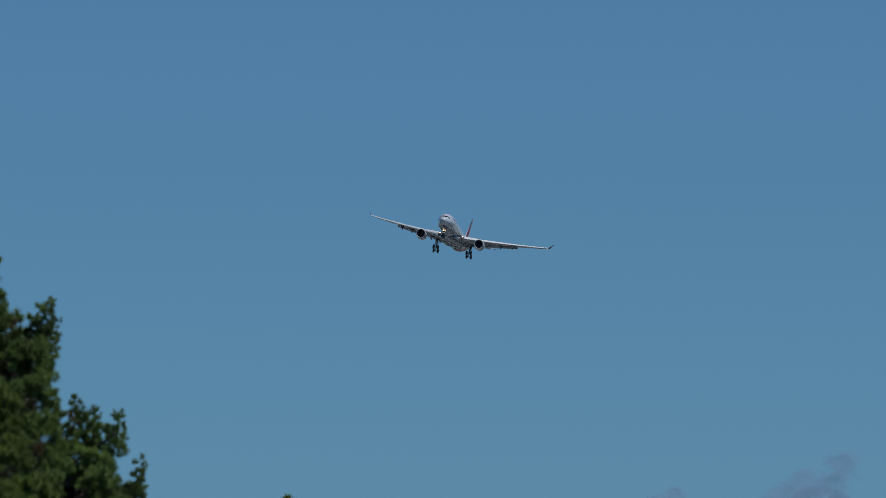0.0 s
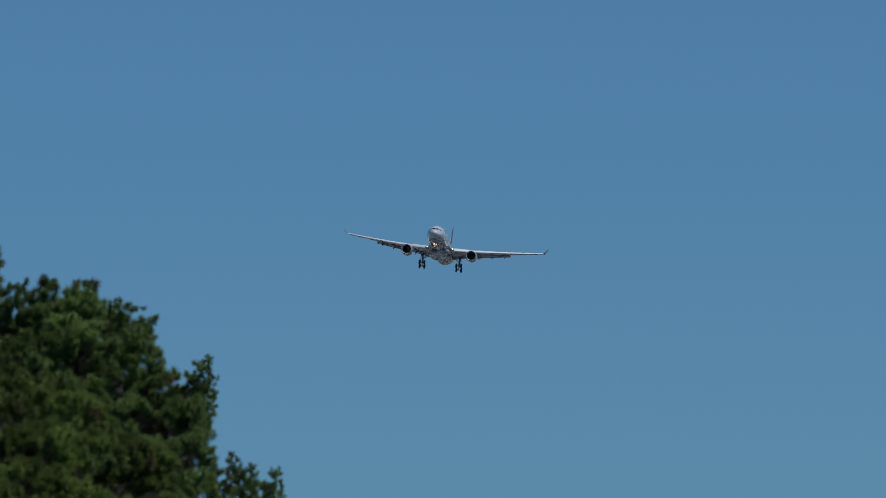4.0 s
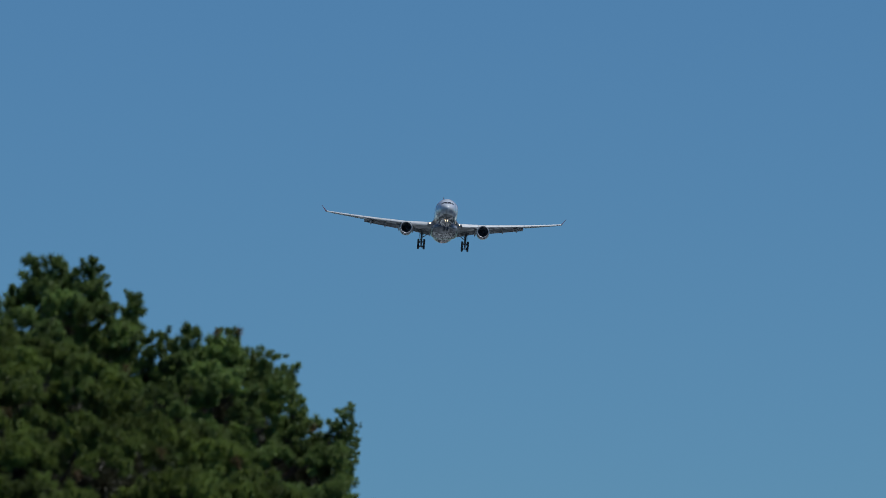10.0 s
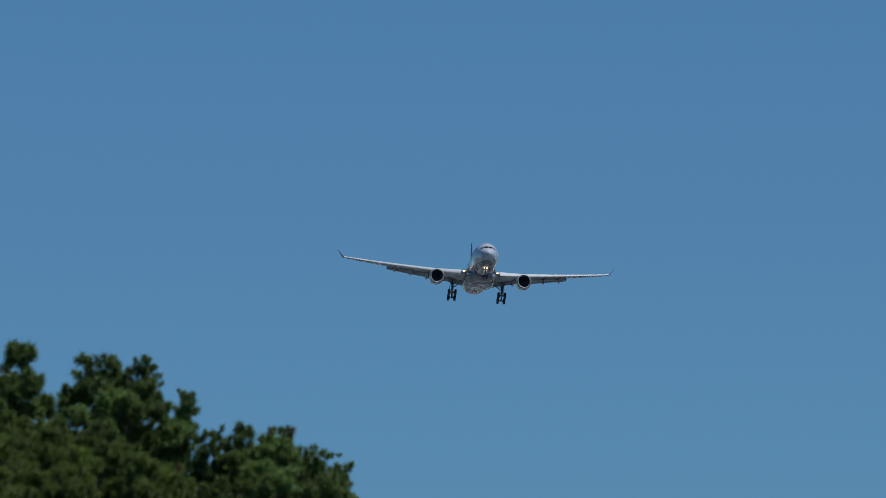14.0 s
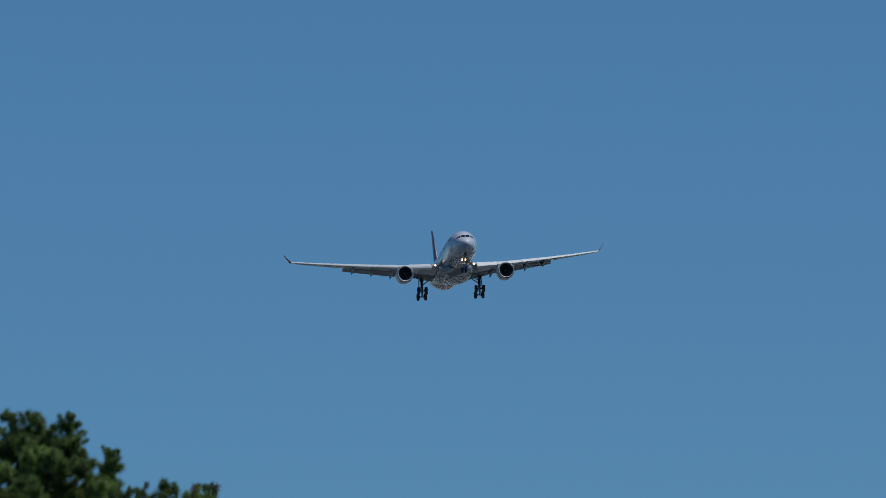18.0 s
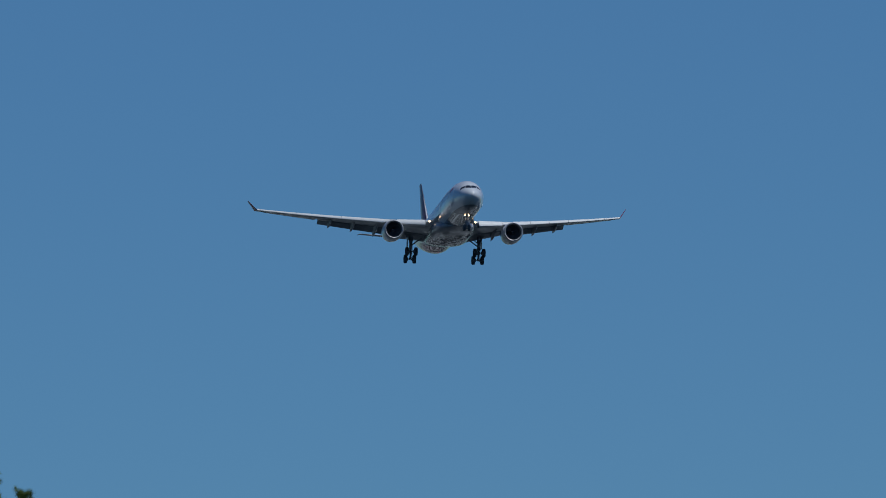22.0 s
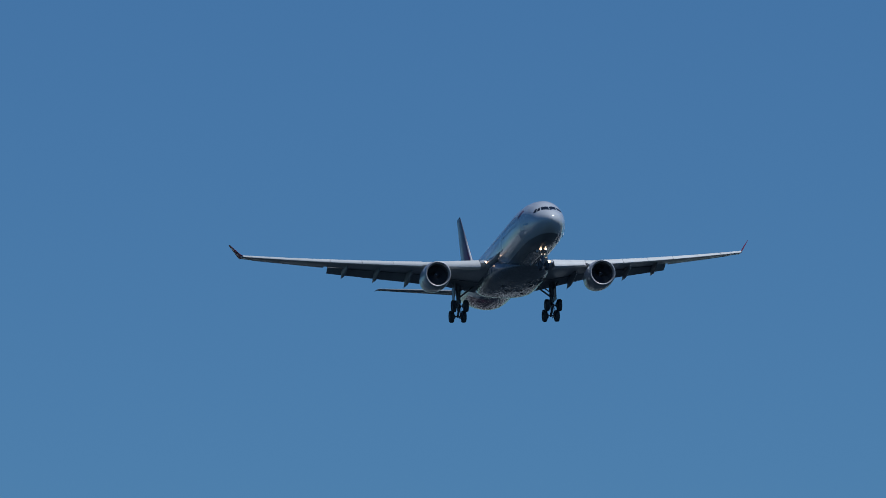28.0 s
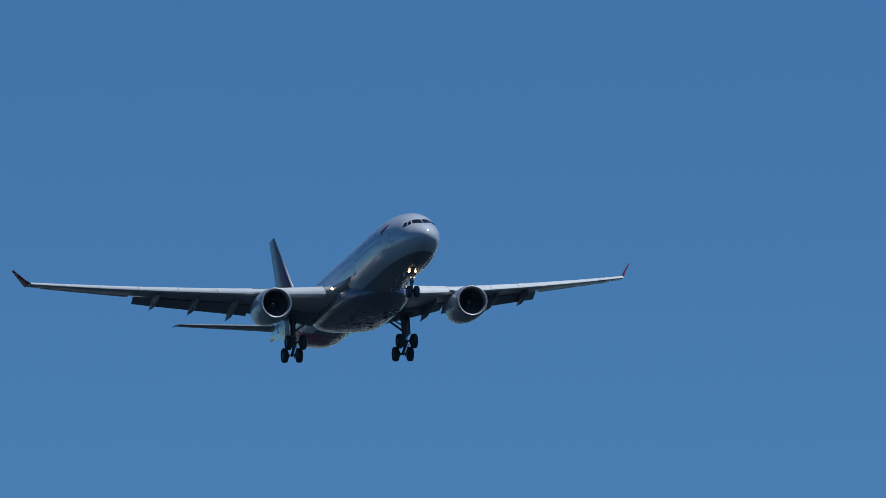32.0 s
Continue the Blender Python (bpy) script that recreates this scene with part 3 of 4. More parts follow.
        for k in range(7):
            a, x, r = 1.4 + k * .16, -1.0 - .02 * k, .05 + .018 * k
            for w in (0, .05):
                q.append(bm.verts.new((x + .02 - w * .35, (r + w + .01) * math.cos(a), (r + w + .01) * math.sin(a))))
        for k in range(6):
            bm.faces.new((q[2 * k], q[2 * k + 1], q[2 * k + 3], q[2 * k + 2]))
        part("spinner_mark", bm, white_mark, eng, "white swirl mark")
        part("core_nozzle", revolve([(-4.4, .98), (-5.6, .92), (-6.6, .68), (-6.62, .6), (-5.2, .6)], 36), exhaust_metal, eng, "heat-stained core nozzle")
        part("exhaust_cone", revolve([(-5.4, .45), (-6.5, .4), (-7.5, .02)], 24), exhaust_metal, eng)
        part("cowl_strake", slab([(-1.6, -side * 1.12, 1.13), (-3.0, -side * 1.13, 1.14), (-2.9, -side * 1.42, 1.5), (-2.1, -side * 1.3, 1.38)], 0.03), nacelle_paint, eng, smooth=False)
        # pylon
        rings = []
        for s, zt, zb, w in ((22.1, -1.04, -1.26, .05), (23.2, -.92, -1.26, .2), (24.6, -.75, -1.36, .26), (26.4, -.55, -1.5, .27), (28.4, -.7, -1.75, .25), (30.2, -.95, -1.6, .2), (31.7, -1.1, -1.3, .06)):
            rings.append([(NOSE - s, side * eng_y + w * c, (zt + zb) / 2 + (zt - zb) / 2 * sn) for c, sn in
                          ((1, -.9), (1, .9), (.6, 1), (-.6, 1), (-1, .9), (-1, -.9), (-.6, -1), (.6, -1))])
        part("pylon", loft(rings), paint_white, wing, "white engine pylon")

        # tailplane
        rings = []
        for i in range(9):
            t = i / 8
            y = .7 + 8.9 * t
            rings.append([(x, side * yy, z) for x, yy, z in section(53.6 + 6.2 * t, 59.7 + 2.45 * t, y, 2.28 + 1.45 * t, .08, -7.0)])
        for dy, cut in ((.12, .35), (.2, .9), (.24, 1.6)):
            rings.append([(x, side * yy, z) for x, yy, z in section(59.8 + cut, 62.2, 9.6 + dy, 3.75, .07, -7.0)])
        part("tailplane", loft(rings), flap_paint, ob, "grey tailplane")

    # fin
    rings = []
    for i in range(13):
        t = i / 12
        z = 2.35 + 9.45 * t
        le = 48.9 + 9.7 * t - (0.0 if t > .06 else (.06 - t) * 22)
        te = 57.7 + 3.05 * t
        c = te - le
        rings.append([(NOSE - (le + x * c), h * .095 * c * (1 if t < .97 else .6), z) for x, h in FOIL])
    part("fin", loft(rings), fin_paint, ob, "tail fin with red, cream and pale blue-grey bands")

    # nose gear
    gx = NOSE - 6.67
    gear = part("nose_gear", tube((gx - .45, 0, -2.3), (gx - .1, 0, -3.65), .14), gear_paint, ob, "nose landing gear leg with lit lamps")
    part("gear_piston", tube((gx - .1, 0, -3.6), (gx - .02, 0, -4.61), .085), gear_steel, gear)
    part("axle", tube((gx, -.42, -4.61), (gx, .42, -4.61), .07), gear_steel, gear)
    part("drag_brace", tube((gx - .15, 0, -3.35), (gx + 1.6, 0, -2.5), .07), gear_paint, gear)
    part("steering_collar", tube((gx - .14, 0, -3.5), (gx - .09, 0, -3.75), .19, .19, 18), gear_steel, gear, "steel steering collar")
    part("torque_link", slab([(gx - .25, -.1, -3.65), (gx - .25, .1, -3.65), (gx - .6, .05, -4.1), (gx - .6, -.05, -4.1)], .05), gear_steel, gear, smooth=False)
    for side in (1, -1):
        wheel("nose_wheel", gear, (gx, side * .36, -4.61), .52, .4)
        lamp = part("landing_light", revolve([(0.03, 0.004), (0.024, 0.06), (0.0, 0.115)], 20), lamp_warm, gear, "lit taxi lamp", at=pose(gx + .27, side * .28, -2.77))
        part("lamp_housing", revolve([(0.015, 0.118), (0.0, 0.13), (-0.1, 0.11), (-.16, .05), (-.17, 0.005)], 20), gear_steel, lamp, "grey lamp housing")
        part("small_lamp", revolve([(0.05, 0.01), (0.03, 0.055), (-0.1, 0.06), (-.11, .01)], 12), lamp_small, gear, "small lit lamp", at=pose(gx + .3, side * .17, -3.33))
        part("gear_door", slab([(gx - .1, side * .42, -2.6), (gx - 1.2, side * .42, -2.62), (gx - 1.0, side * .5, -3.05), (gx - .2, side * .5, -3.0)], .05), paint_white, gear, "white gear door", smooth=False)
    part("lamp_bracket", tube((gx + .12, -.31, -2.85), (gx + .12, .31, -2.85), .05), gear_steel, gear)
    part("lamp_bracket", tube((gx + .16, -.2, -3.36), (gx + .16, .2, -3.36), .035), gear_steel, gear)

    # main gear
    for side in (1, -1):
        px, py, pz = NOSE - 31.64, 5.36 * side, -4.69
        gear = part("main_gear", tube((px - .1, py, -1.6), (px, py, -3.6), .21), gear_paint, ob, "main landing gear leg with four wheels")
        part("gear_piston", tube((px, py, -3.55), (px, py, pz), .18), gear_steel, gear)
        part("side_stay", tube((px, py - side * .1, -3.1), (px + .3, py - side * 2.1, -1.7), .10), gear_paint, gear)
        part("side_stay", tube((px, py - side * .1, -2.6), (px - 1.2, py - side * .9, -1.6), .07), gear_paint, gear)
        part("retraction_link", tube((px, py + side * .1, -2.4), (px, py + side * .9, -1.3), .07), gear_steel, gear)
        # the leg door's shade is put into its colour by the grey paint
        part("gear_door", slab([(px + .9, py + side * .42, -1.5), (px - .9, py + side * .42, -1.5), (px - .75, py + side * .5, -3.5), (px + .55, py + side * .5, -3.5)], .07), gear_paint, gear, "leg door, grey for its shade", smooth=False)
        tilt = radians(26)
        part("bogie_beam", tube((px + 1.05 * math.cos(tilt), py, pz + 1.05 * math.sin(tilt)), (px - 1.05 * math.cos(tilt), py, pz - 1.05 * math.sin(tilt)), .14), gear_steel, gear, "steel bogie beam")
        part("gear_collar", tube((px, py, -3.45), (px, py, -3.75), .3, .28, 18), gear_paint, gear, "thick steel collar")
        part("leg_fitting", slab([(px + .12, py - .27, -2.0), (px + .12, py + .27, -2.0), (px + .12, py + .2, -2.9), (px + .12, py - .2, -2.9)], .12), gear_paint, gear, smooth=False)
        for k in (.22, -.2, .29):
            part("hydraulic_line", tube((px + .22, py + k, -1.7), (px + .2, py + k * .8, -4.45), .022, .022, 6), rubber, gear, "black hydraulic line")
        part("pitch_trimmer", tube((px + .15, py, -3.5), (px + .75 * math.cos(tilt), py, pz + .75 * math.sin(tilt)), .06), gear_steel, gear)
        part("torque_link", slab([(px - .15, py - .12, -3.55), (px - .15, py + .12, -3.55), (px - .62, py + .05, -4.05), (px - .62, py - .05, -4.05)], .06), gear_steel, gear, smooth=False)
        for e in (1, -1):
            ax, az = px + e * .99 * math.cos(tilt), pz + e * .99 * math.sin(tilt)
            part("axle", tube((ax, py - .72, az), (ax, py + .72, az), .08), gear_steel, gear)
            for k in (1, -1):
                part("brake_pack", tube((ax, py + k * .3, az), (ax, py + k * .5, az), .27, .27, 20), gear_steel, gear, "dark brake pack")
            part("brake_rod", tube((ax - e * .1, py + .16, az - .3), (px, py + .16, pz - .32), .035), gear_steel, gear)
            for k in (1, -1):
                wheel("main_wheel", gear, (ax, py + k * .70, az), .69, .50)
    # blade aerials
    for s, z, h in ((14.0, -2.64, -.35), (34.6, -2.62, -.55), (10.5, 2.97, .3), (20.5, 2.97, .35)):
        part("aerial", slab([(NOSE - s, -.02, z), (NOSE - s - .45, -.02, z), (NOSE - s - .5, -.02, z + h), (NOSE - s - .3, -.02, z + h)], .04), paint_white, ob, "white blade aerial", smooth=False)
    return ob


plane = airliner()


# ---- trees ----
def needle_tuft(seed, needles, length=0.062, reach=0.056, width=0.0056):
    """Vertices and triangles of one shoot along +z, its needles standing out all round and forwards."""
    rnd = random.Random(seed)
    vs, fs = [], []
    for i in range(needles):
        h = length * (i + rnd.random()) / needles
        a = i * 2.39996 + rnd.uniform(-.5, .5)
        tip = h / length
        out = math.acos(rnd.uniform(-.25, 1.0)) if tip > .35 else radians(rnd.uniform(60, 105))
        l = reach * rnd.uniform(.75, 1.05)
        d = Vector((math.sin(out) * math.cos(a), math.sin(out) * math.sin(a), math.cos(out)))
        side = d.cross(Vector((rnd.uniform(-1, 1), rnd.uniform(-1, 1), rnd.uniform(-1, 1)))).normalized() * width / 2
        p = Vector((0, 0, h))
        k = len(vs)
        vs += [p + side, p - side, p + d * l + Vector((0, 0, -0.06 * l))]
        fs.append((k, k + 1, k + 2))
    k = len(vs)
    r = 0.006
    vs += [Vector((r, 0, -.02)), Vector((-r / 2, r, -.02)), Vector((-r / 2, -r, -.02)), Vector((0, 0, length))]
    fs += [(k, k + 1, k + 3), (k + 1, k + 2, k + 3), (k + 2, k, k + 3)]
    return vs, fs


def tuft_mesh(name, seed, needles, mat, **kw):
    vs, fs = needle_tuft(seed, needles, **kw)
    me = bpy.data.meshes.new(name)
    me.from_pydata([tuple(v) for v in vs], [], fs)
    me.materials.append(mat)
    return me


def lean(rnd, x, y, z, tilt, spin, size):
    m = Matrix.Translation((x, y, z)) @ Matrix.Rotation(spin, 4, "Z") @ Matrix.Rotation(tilt, 4, "X") @ Matrix.Rotation(rnd.uniform(0, 6.28), 4, "Z")
    return m @ Matrix.Diagonal((size, size, size, 1))


def joined_tufts(name, places, seed, needles, mat, parent, label):
    """Many tufts in one mesh: the part of the crown that cannot be picked apart."""
    kinds = [needle_tuft(seed + i, needles) for i in range(3)]
    arr = [np.array([list(v) + [1] for v in k[0]]) for k in kinds]
    tri = [np.array(k[1]) for k in kinds]
    V, F, off = [], [], 0
    for i, m in enumerate(places):
        k = i % 3
        V.append((arr[k] @ np.array(m).T)[:, :3])
        F.append(tri[k] + off)
        off += len(arr[k])
    V, F = np.concatenate(V), np.concatenate(F)
    me = bpy.data.meshes.new(name)
    me.from_pydata(V.tolist(), [], F.tolist())
    ob = part_mesh(name, me, mat, parent, label, smooth=False)
    ob["kind"] = "stuff"
    return ob


def limb(parent, name, pts, r0, r1):
    bm = bmesh.new()
    n = len(pts) - 1
    for i in range(n):
        a, b = r0 + (r1 - r0) * i / n, r0 + (r1 - r0) * (i + 1) / n
        add_tube(bm, pts[i], pts[i + 1], a, b, 8)
    return part(name, bm, bark, parent, "rough brown pine bark")


# outline of the crown's upper right side: x across, z up
CROWN_X = [-8.2, -7.0, -5.4, -4.0, -3.1, -2.94, -2.85, -2.80, -2.75, -2.71, -2.66, -2.6, -2.5, -2.34, -2.29, -2.2, -2.15, -2.05, -1.94, -1.9, -1.88, -1.8, -1.72, -1.62, -1.45, -1.3, -1.26, -1.2, -1.1, -1.04, -.98, -.85, -.8, -.72, -.69, -.67, -.6, -.5, -.42, -.36, -.3, -.25, -.19, -.05]
CROWN_Z = [4.2, 5.9, 7.2, 7.76, 7.78, 7.76, 7.72, 7.58, 7.52, 7.55, 7.66, 7.75, 7.77, 7.76, 7.66, 7.72, 7.57, 7.48, 7.5, 7.44, 7.26, 7.28, 7.27, 7.33, 7.37, 7.33, 7.24, 7.24, 7.15, 7.03, 6.95, 6.83, 6.77, 6.8, 6.6, 6.3, 6.22, 6.22, 6.15, 6.12, 6.1, 5.9, 5.86, 5.6]
# shoots that stand out of the outline: x, z and size of each
TOP_SHOOTS = [
    (-2.996, 7.803, 0.099), (-2.896, 7.820, 0.083), (-2.862, 7.669, 0.083), (-2.978, 7.636, 0.099), (-2.661, 7.629, 0.050), (-2.744, 7.552, 0.073), (-2.562, 7.796, 0.066),
    (-2.555, 7.669, 0.080), (-2.435, 7.790, 0.066), (-2.389, 7.746, 0.066), (-2.362, 7.689, 0.066), (-2.445, 7.636, 0.093), (-2.209, 7.763, 0.050), (-2.235, 7.713, 0.060),
    (-2.175, 7.723, 0.046), (-2.195, 7.646, 0.073), (-2.121, 7.589, 0.023), (-2.101, 7.562, 0.036), (-2.088, 7.495, 0.060), (-1.975, 7.589, 0.036), (-1.948, 7.562, 0.040),
    (-1.981, 7.512, 0.066), (-1.948, 7.468, 0.060), (-1.977, 7.384, 0.086), (-1.821, 7.361, 0.033), (-1.787, 7.344, 0.050), (-1.867, 7.311, 0.046), (-1.634, 7.344, 0.060),
    (-1.587, 7.354, 0.060), (-1.661, 7.294, 0.066)]
FORK_SHOOTS = [
    (-2.282, 7.709, 0.050), (-2.162, 7.746, 0.030), (-2.301, 7.642, 0.063), (-2.142, 7.656, 0.043), (-1.727, 7.274, 0.056), (-1.807, 7.260, 0.053), (-1.687, 7.227, 0.060), (-1.874, 7.227, 0.053)]
SHOULDER_SHOOTS = [
    (-1.454, 7.374, 0.040), (-1.401, 7.368, 0.046), (-1.344, 7.354, 0.046), (-1.494, 7.311, 0.060), (-1.361, 7.294, 0.060), (-1.454, 7.234, 0.073), (-1.367, 7.227, 0.053),
    (-1.217, 7.277, 0.033), (-1.234, 7.240, 0.043), (-1.167, 7.227, 0.040), (-1.277, 7.214, 0.053), (-1.127, 7.220, 0.040), (-1.187, 7.167, 0.066), (-1.054, 7.220, 0.023),
    (-1.014, 7.180, 0.040), (-1.041, 7.147, 0.043), (-1.094, 7.153, 0.046), (-1.114, 7.093, 0.043), (-1.007, 6.986, 0.046), (-0.967, 6.953, 0.046), (-1.034, 6.926, 0.060),
    (-0.947, 6.913, 0.033), (-0.994, 6.859, 0.066), (-0.894, 6.819, 0.060), (-0.854, 6.759, 0.060), (-1.544, 7.194, 0.080), (-1.260, 7.093, 0.066), (-1.127, 7.026, 0.060)]
FLANK_SHOOTS = [
    (-0.680, 6.939, 0.027), (-0.693, 6.905, 0.036), (-0.739, 6.898, 0.036), (-0.666, 6.882, 0.030), (-0.713, 6.858, 0.040), (-0.759, 6.815, 0.050), (-0.799, 6.825, 0.033),
    (-0.679, 6.792, 0.033), (-0.639, 6.805, 0.023), (-0.712, 6.738, 0.046), (-0.646, 6.732, 0.027), (-0.672, 6.711, 0.030), (-0.725, 6.658, 0.050), (-0.778, 6.598, 0.066),
    (-0.712, 6.571, 0.050), (-0.744, 6.491, 0.066), (-0.698, 6.445, 0.056), (-0.664, 6.371, 0.043), (-0.651, 6.305, 0.050), (-0.611, 6.255, 0.043), (-0.535, 6.358, 0.033),
    (-0.558, 6.318, 0.030), (-0.511, 6.325, 0.030), (-0.524, 6.272, 0.050), (-0.471, 6.238, 0.043), (-0.428, 6.272, 0.036), (-0.405, 6.238, 0.033)]
LOW_SHOOTS = [
    (-0.444, 6.192, 0.060), (-0.378, 6.185, 0.050), (-0.338, 6.165, 0.040), (-0.295, 6.255, 0.020), (-0.252, 6.259, 0.030), (-0.278, 6.225, 0.036), (-0.245, 6.209, 0.027),
    (-0.298, 6.165, 0.040), (-0.338, 6.119, 0.040), (-0.378, 6.085, 0.040), (-0.361, 5.992, 0.046), (-0.327, 5.915, 0.053), (-0.271, 5.879, 0.030), (-0.257, 5.839, 0.036),
    (-0.304, 5.806, 0.053), (-0.138, 6.006, 0.023), (-0.171, 5.979, 0.027), (-0.125, 5.959, 0.030), (-0.145, 5.926, 0.033), (-0.184, 5.892, 0.023), (-0.145, 5.872, 0.027),
    (-0.218, 5.826, 0.030), (-0.171, 5.793, 0.040), (-0.138, 5.773, 0.027), (-0.227, 5.766, 0.046)]
# upper edge of the nearer tree's crown, placed to fit the camera's view: x, z
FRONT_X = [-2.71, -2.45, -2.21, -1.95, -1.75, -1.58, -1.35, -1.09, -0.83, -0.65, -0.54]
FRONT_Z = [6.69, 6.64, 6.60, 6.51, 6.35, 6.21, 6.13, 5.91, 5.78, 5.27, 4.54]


def shoot(rnd, out, p, r, tufts, up):
    """A rosette of needle tufts of about radius r round p, pointing up and outwards."""
    for k in range(tufts):
        off = Vector((rnd.gauss(0, .32), rnd.gauss(0, .32), rnd.gauss(-.1, .32)))
        d = (up + off * 1.2 + Vector((rnd.uniform(-.25, .25), rnd.uniform(-.35, .15), 0))).normalized()
        q = p + off * r
        out.append(lean(rnd, q.x, q.y, q.z - .3 * r, math.acos(max(-1, min(1, d.z))), math.atan2(d.x, -d.y), r * rnd.uniform(10.0, 13.5)))


def bough(rnd, out, x, y, z, a):
    """A bough end: shoots over its top and front, bare and dark below."""
    for k in range(int(6 + 850 * a * a)):
        ax = Vector((rnd.gauss(0, 1), rnd.gauss(-.4, .8), abs(rnd.gauss(.3, .8)) - .2)).normalized()
        p = Vector((x + ax.x * a * rnd.uniform(.55, 1.05), y + ax.y * a * rnd.uniform(.6, 1.2), z + ax.z * .8 * a * rnd.uniform(.6, 1.05)))
        shoot(rnd, out, p, rnd.uniform(.036, .06), 5, (ax * .7 + Vector((0, 0, .9))).normalized())


def spread(rnd, n, x0, x1, size, top, floor, close):
    """Places for bough ends under the line top(x) and above floor(x), none crowding another."""
    made = []
    for _ in range(n):
        a, x = rnd.uniform(*size), rnd.uniform(x0, x1)
        t, f = top(x) - .8 * a, floor(x)
        if t <= f:
            continue
        z = t - (t - f) * rnd.random()
        if (t - z < .22 or noise.noise(Vector((x * 3.1, 7.0, z * 3.6))) < .18) and all(((x - q[0]) / (a + q[2])) ** 2 + ((z - q[1]) / (.85 * (a + q[2]))) ** 2 > close for q in made):
            made.append((x, z, a, t - z))
    return made


def crown_line(x):
    return min(ramp(x + d, CROWN_X, CROWN_Z) for d in (-.05, 0, .05)) - .03


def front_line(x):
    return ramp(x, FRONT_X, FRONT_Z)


def crown_limbs(ob, base, trunk_x, tips):
    """Limbs from the trunk to the bough ends."""
    for x, y, z in tips:
        tip = Vector((x, y, z - .12)) - base
        root_h = max(2.0, min(6.6, tip.z - .8 - 0.25 * abs(tip.x)))
        root = Vector((ramp(root_h, [0, 4.2, 7.2], trunk_x), 0, root_h))
        limb(ob, "branch", [root, root.lerp(tip, .55) + Vector((0, .12, -.2)), tip], .035, .006)


def main_pine():
    rnd = random.Random(5)
    ob = new("pine_tree")
    base = Vector((-3.5, 60.6, 0))
    ob.location = base
    tagged(ob, "dense dark green pine tree with upright needle tufts", "tree")
    limb(ob, "trunk", [Vector((0, 0, 0)), Vector((.05, 0, 1.2)), Vector((.0, .05, 2.6)), Vector((.12, 0, 4.2)), Vector((.2, -.1, 5.8)), Vector((.35, -.2, 7.2))], .24, .05)
    near, rest, back, tips = [], [], [], []
    # shoots along the outline, with older growth below each
    for i, (x, z, r) in enumerate(TOP_SHOOTS + FORK_SHOOTS + SHOULDER_SHOOTS + FLANK_SHOOTS + LOW_SHOOTS):
        y = 59.7 + rnd.uniform(-.1, .1)
        r *= .92
        shoot(rnd, near if len(near) < 296 else rest, Vector((x, y, z)), r, 4 + int(r / .014), Vector((0, 0, 1)))
        for k in (1, 2, 3):
            low = Vector((x + rnd.uniform(-.3, .3) * r - .004 * k, y + rnd.uniform(.02, .14), z - .055 * k - .5 * r))
            if low.z > crown_line(low.x) - .3:
                shoot(rnd, rest, low, min(.065, r * (1 + .1 * k)), 4, Vector((rnd.uniform(-.4, .4), -.2, 1)).normalized())
        if i % 4 == 0:
            tips.append((x, y, z))
    places = spread(rnd, 9000, -3.5, -.02, (.06, .16), crown_line, lambda x: max(5.3, crown_line(x) - (.65 if x < -2.0 else 1.15)), .66)
    for x, z, a, depth in places:
        y = 59.8 - 1.2 * min(1.2, depth / 1.4) ** .75 + rnd.uniform(-.3, .3)
        bough(rnd, rest, x, y, z, a)
    tips += [(x, 59.6, z) for x, z, a, depth in places[::6]]
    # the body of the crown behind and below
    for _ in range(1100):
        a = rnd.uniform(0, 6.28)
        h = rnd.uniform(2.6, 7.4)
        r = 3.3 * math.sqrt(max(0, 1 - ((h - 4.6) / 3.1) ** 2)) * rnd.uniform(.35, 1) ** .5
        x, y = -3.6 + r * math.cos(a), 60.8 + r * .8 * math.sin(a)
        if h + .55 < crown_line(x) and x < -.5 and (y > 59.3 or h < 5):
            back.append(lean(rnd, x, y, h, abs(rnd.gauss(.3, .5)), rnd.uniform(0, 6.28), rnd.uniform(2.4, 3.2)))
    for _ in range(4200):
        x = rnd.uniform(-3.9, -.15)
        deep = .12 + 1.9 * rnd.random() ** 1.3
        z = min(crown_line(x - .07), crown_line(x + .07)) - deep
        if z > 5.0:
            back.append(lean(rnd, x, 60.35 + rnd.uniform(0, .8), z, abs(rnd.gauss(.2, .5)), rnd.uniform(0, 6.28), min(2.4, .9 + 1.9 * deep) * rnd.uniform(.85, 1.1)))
    inv = Matrix.Translation(-base)
    meshes = [tuft_mesh("needle_tuft", 40 + i, 150, needle_dark) for i in range(4)]
    dry = tuft_mesh("dry_tuft", 77, 60, needle_dead)
    for i, m in enumerate(near):
        t = part_mesh("needle_tuft", meshes[i % 4], None, ob, smooth=False)
        t.matrix_basis = inv @ m
    for x, z in ((-1.33, 7.32), (-1.47, 7.31), (-1.2, 6.98), (-.9, 6.75), (-.55, 6.2), (-2.0, 7.1)):
        t = part_mesh("dry_tuft", dry, None, ob, "dry brown needles", smooth=False)
        t.matrix_basis = inv @ lean(rnd, x, 59.45, z, .6, rnd.uniform(-.8, .8), .75)
    joined_tufts("crown", [inv @ m for m in rest], 60, 120, needle_dark, ob, "dense tufts of dark green needles")
    joined_tufts("inner_crown", [inv @ m for m in back], 90, 120, needle_shade, ob, "inner crown needles, coloured dark for shade")
    crown_limbs(ob, base, [0, .12, .35], tips)
    return ob


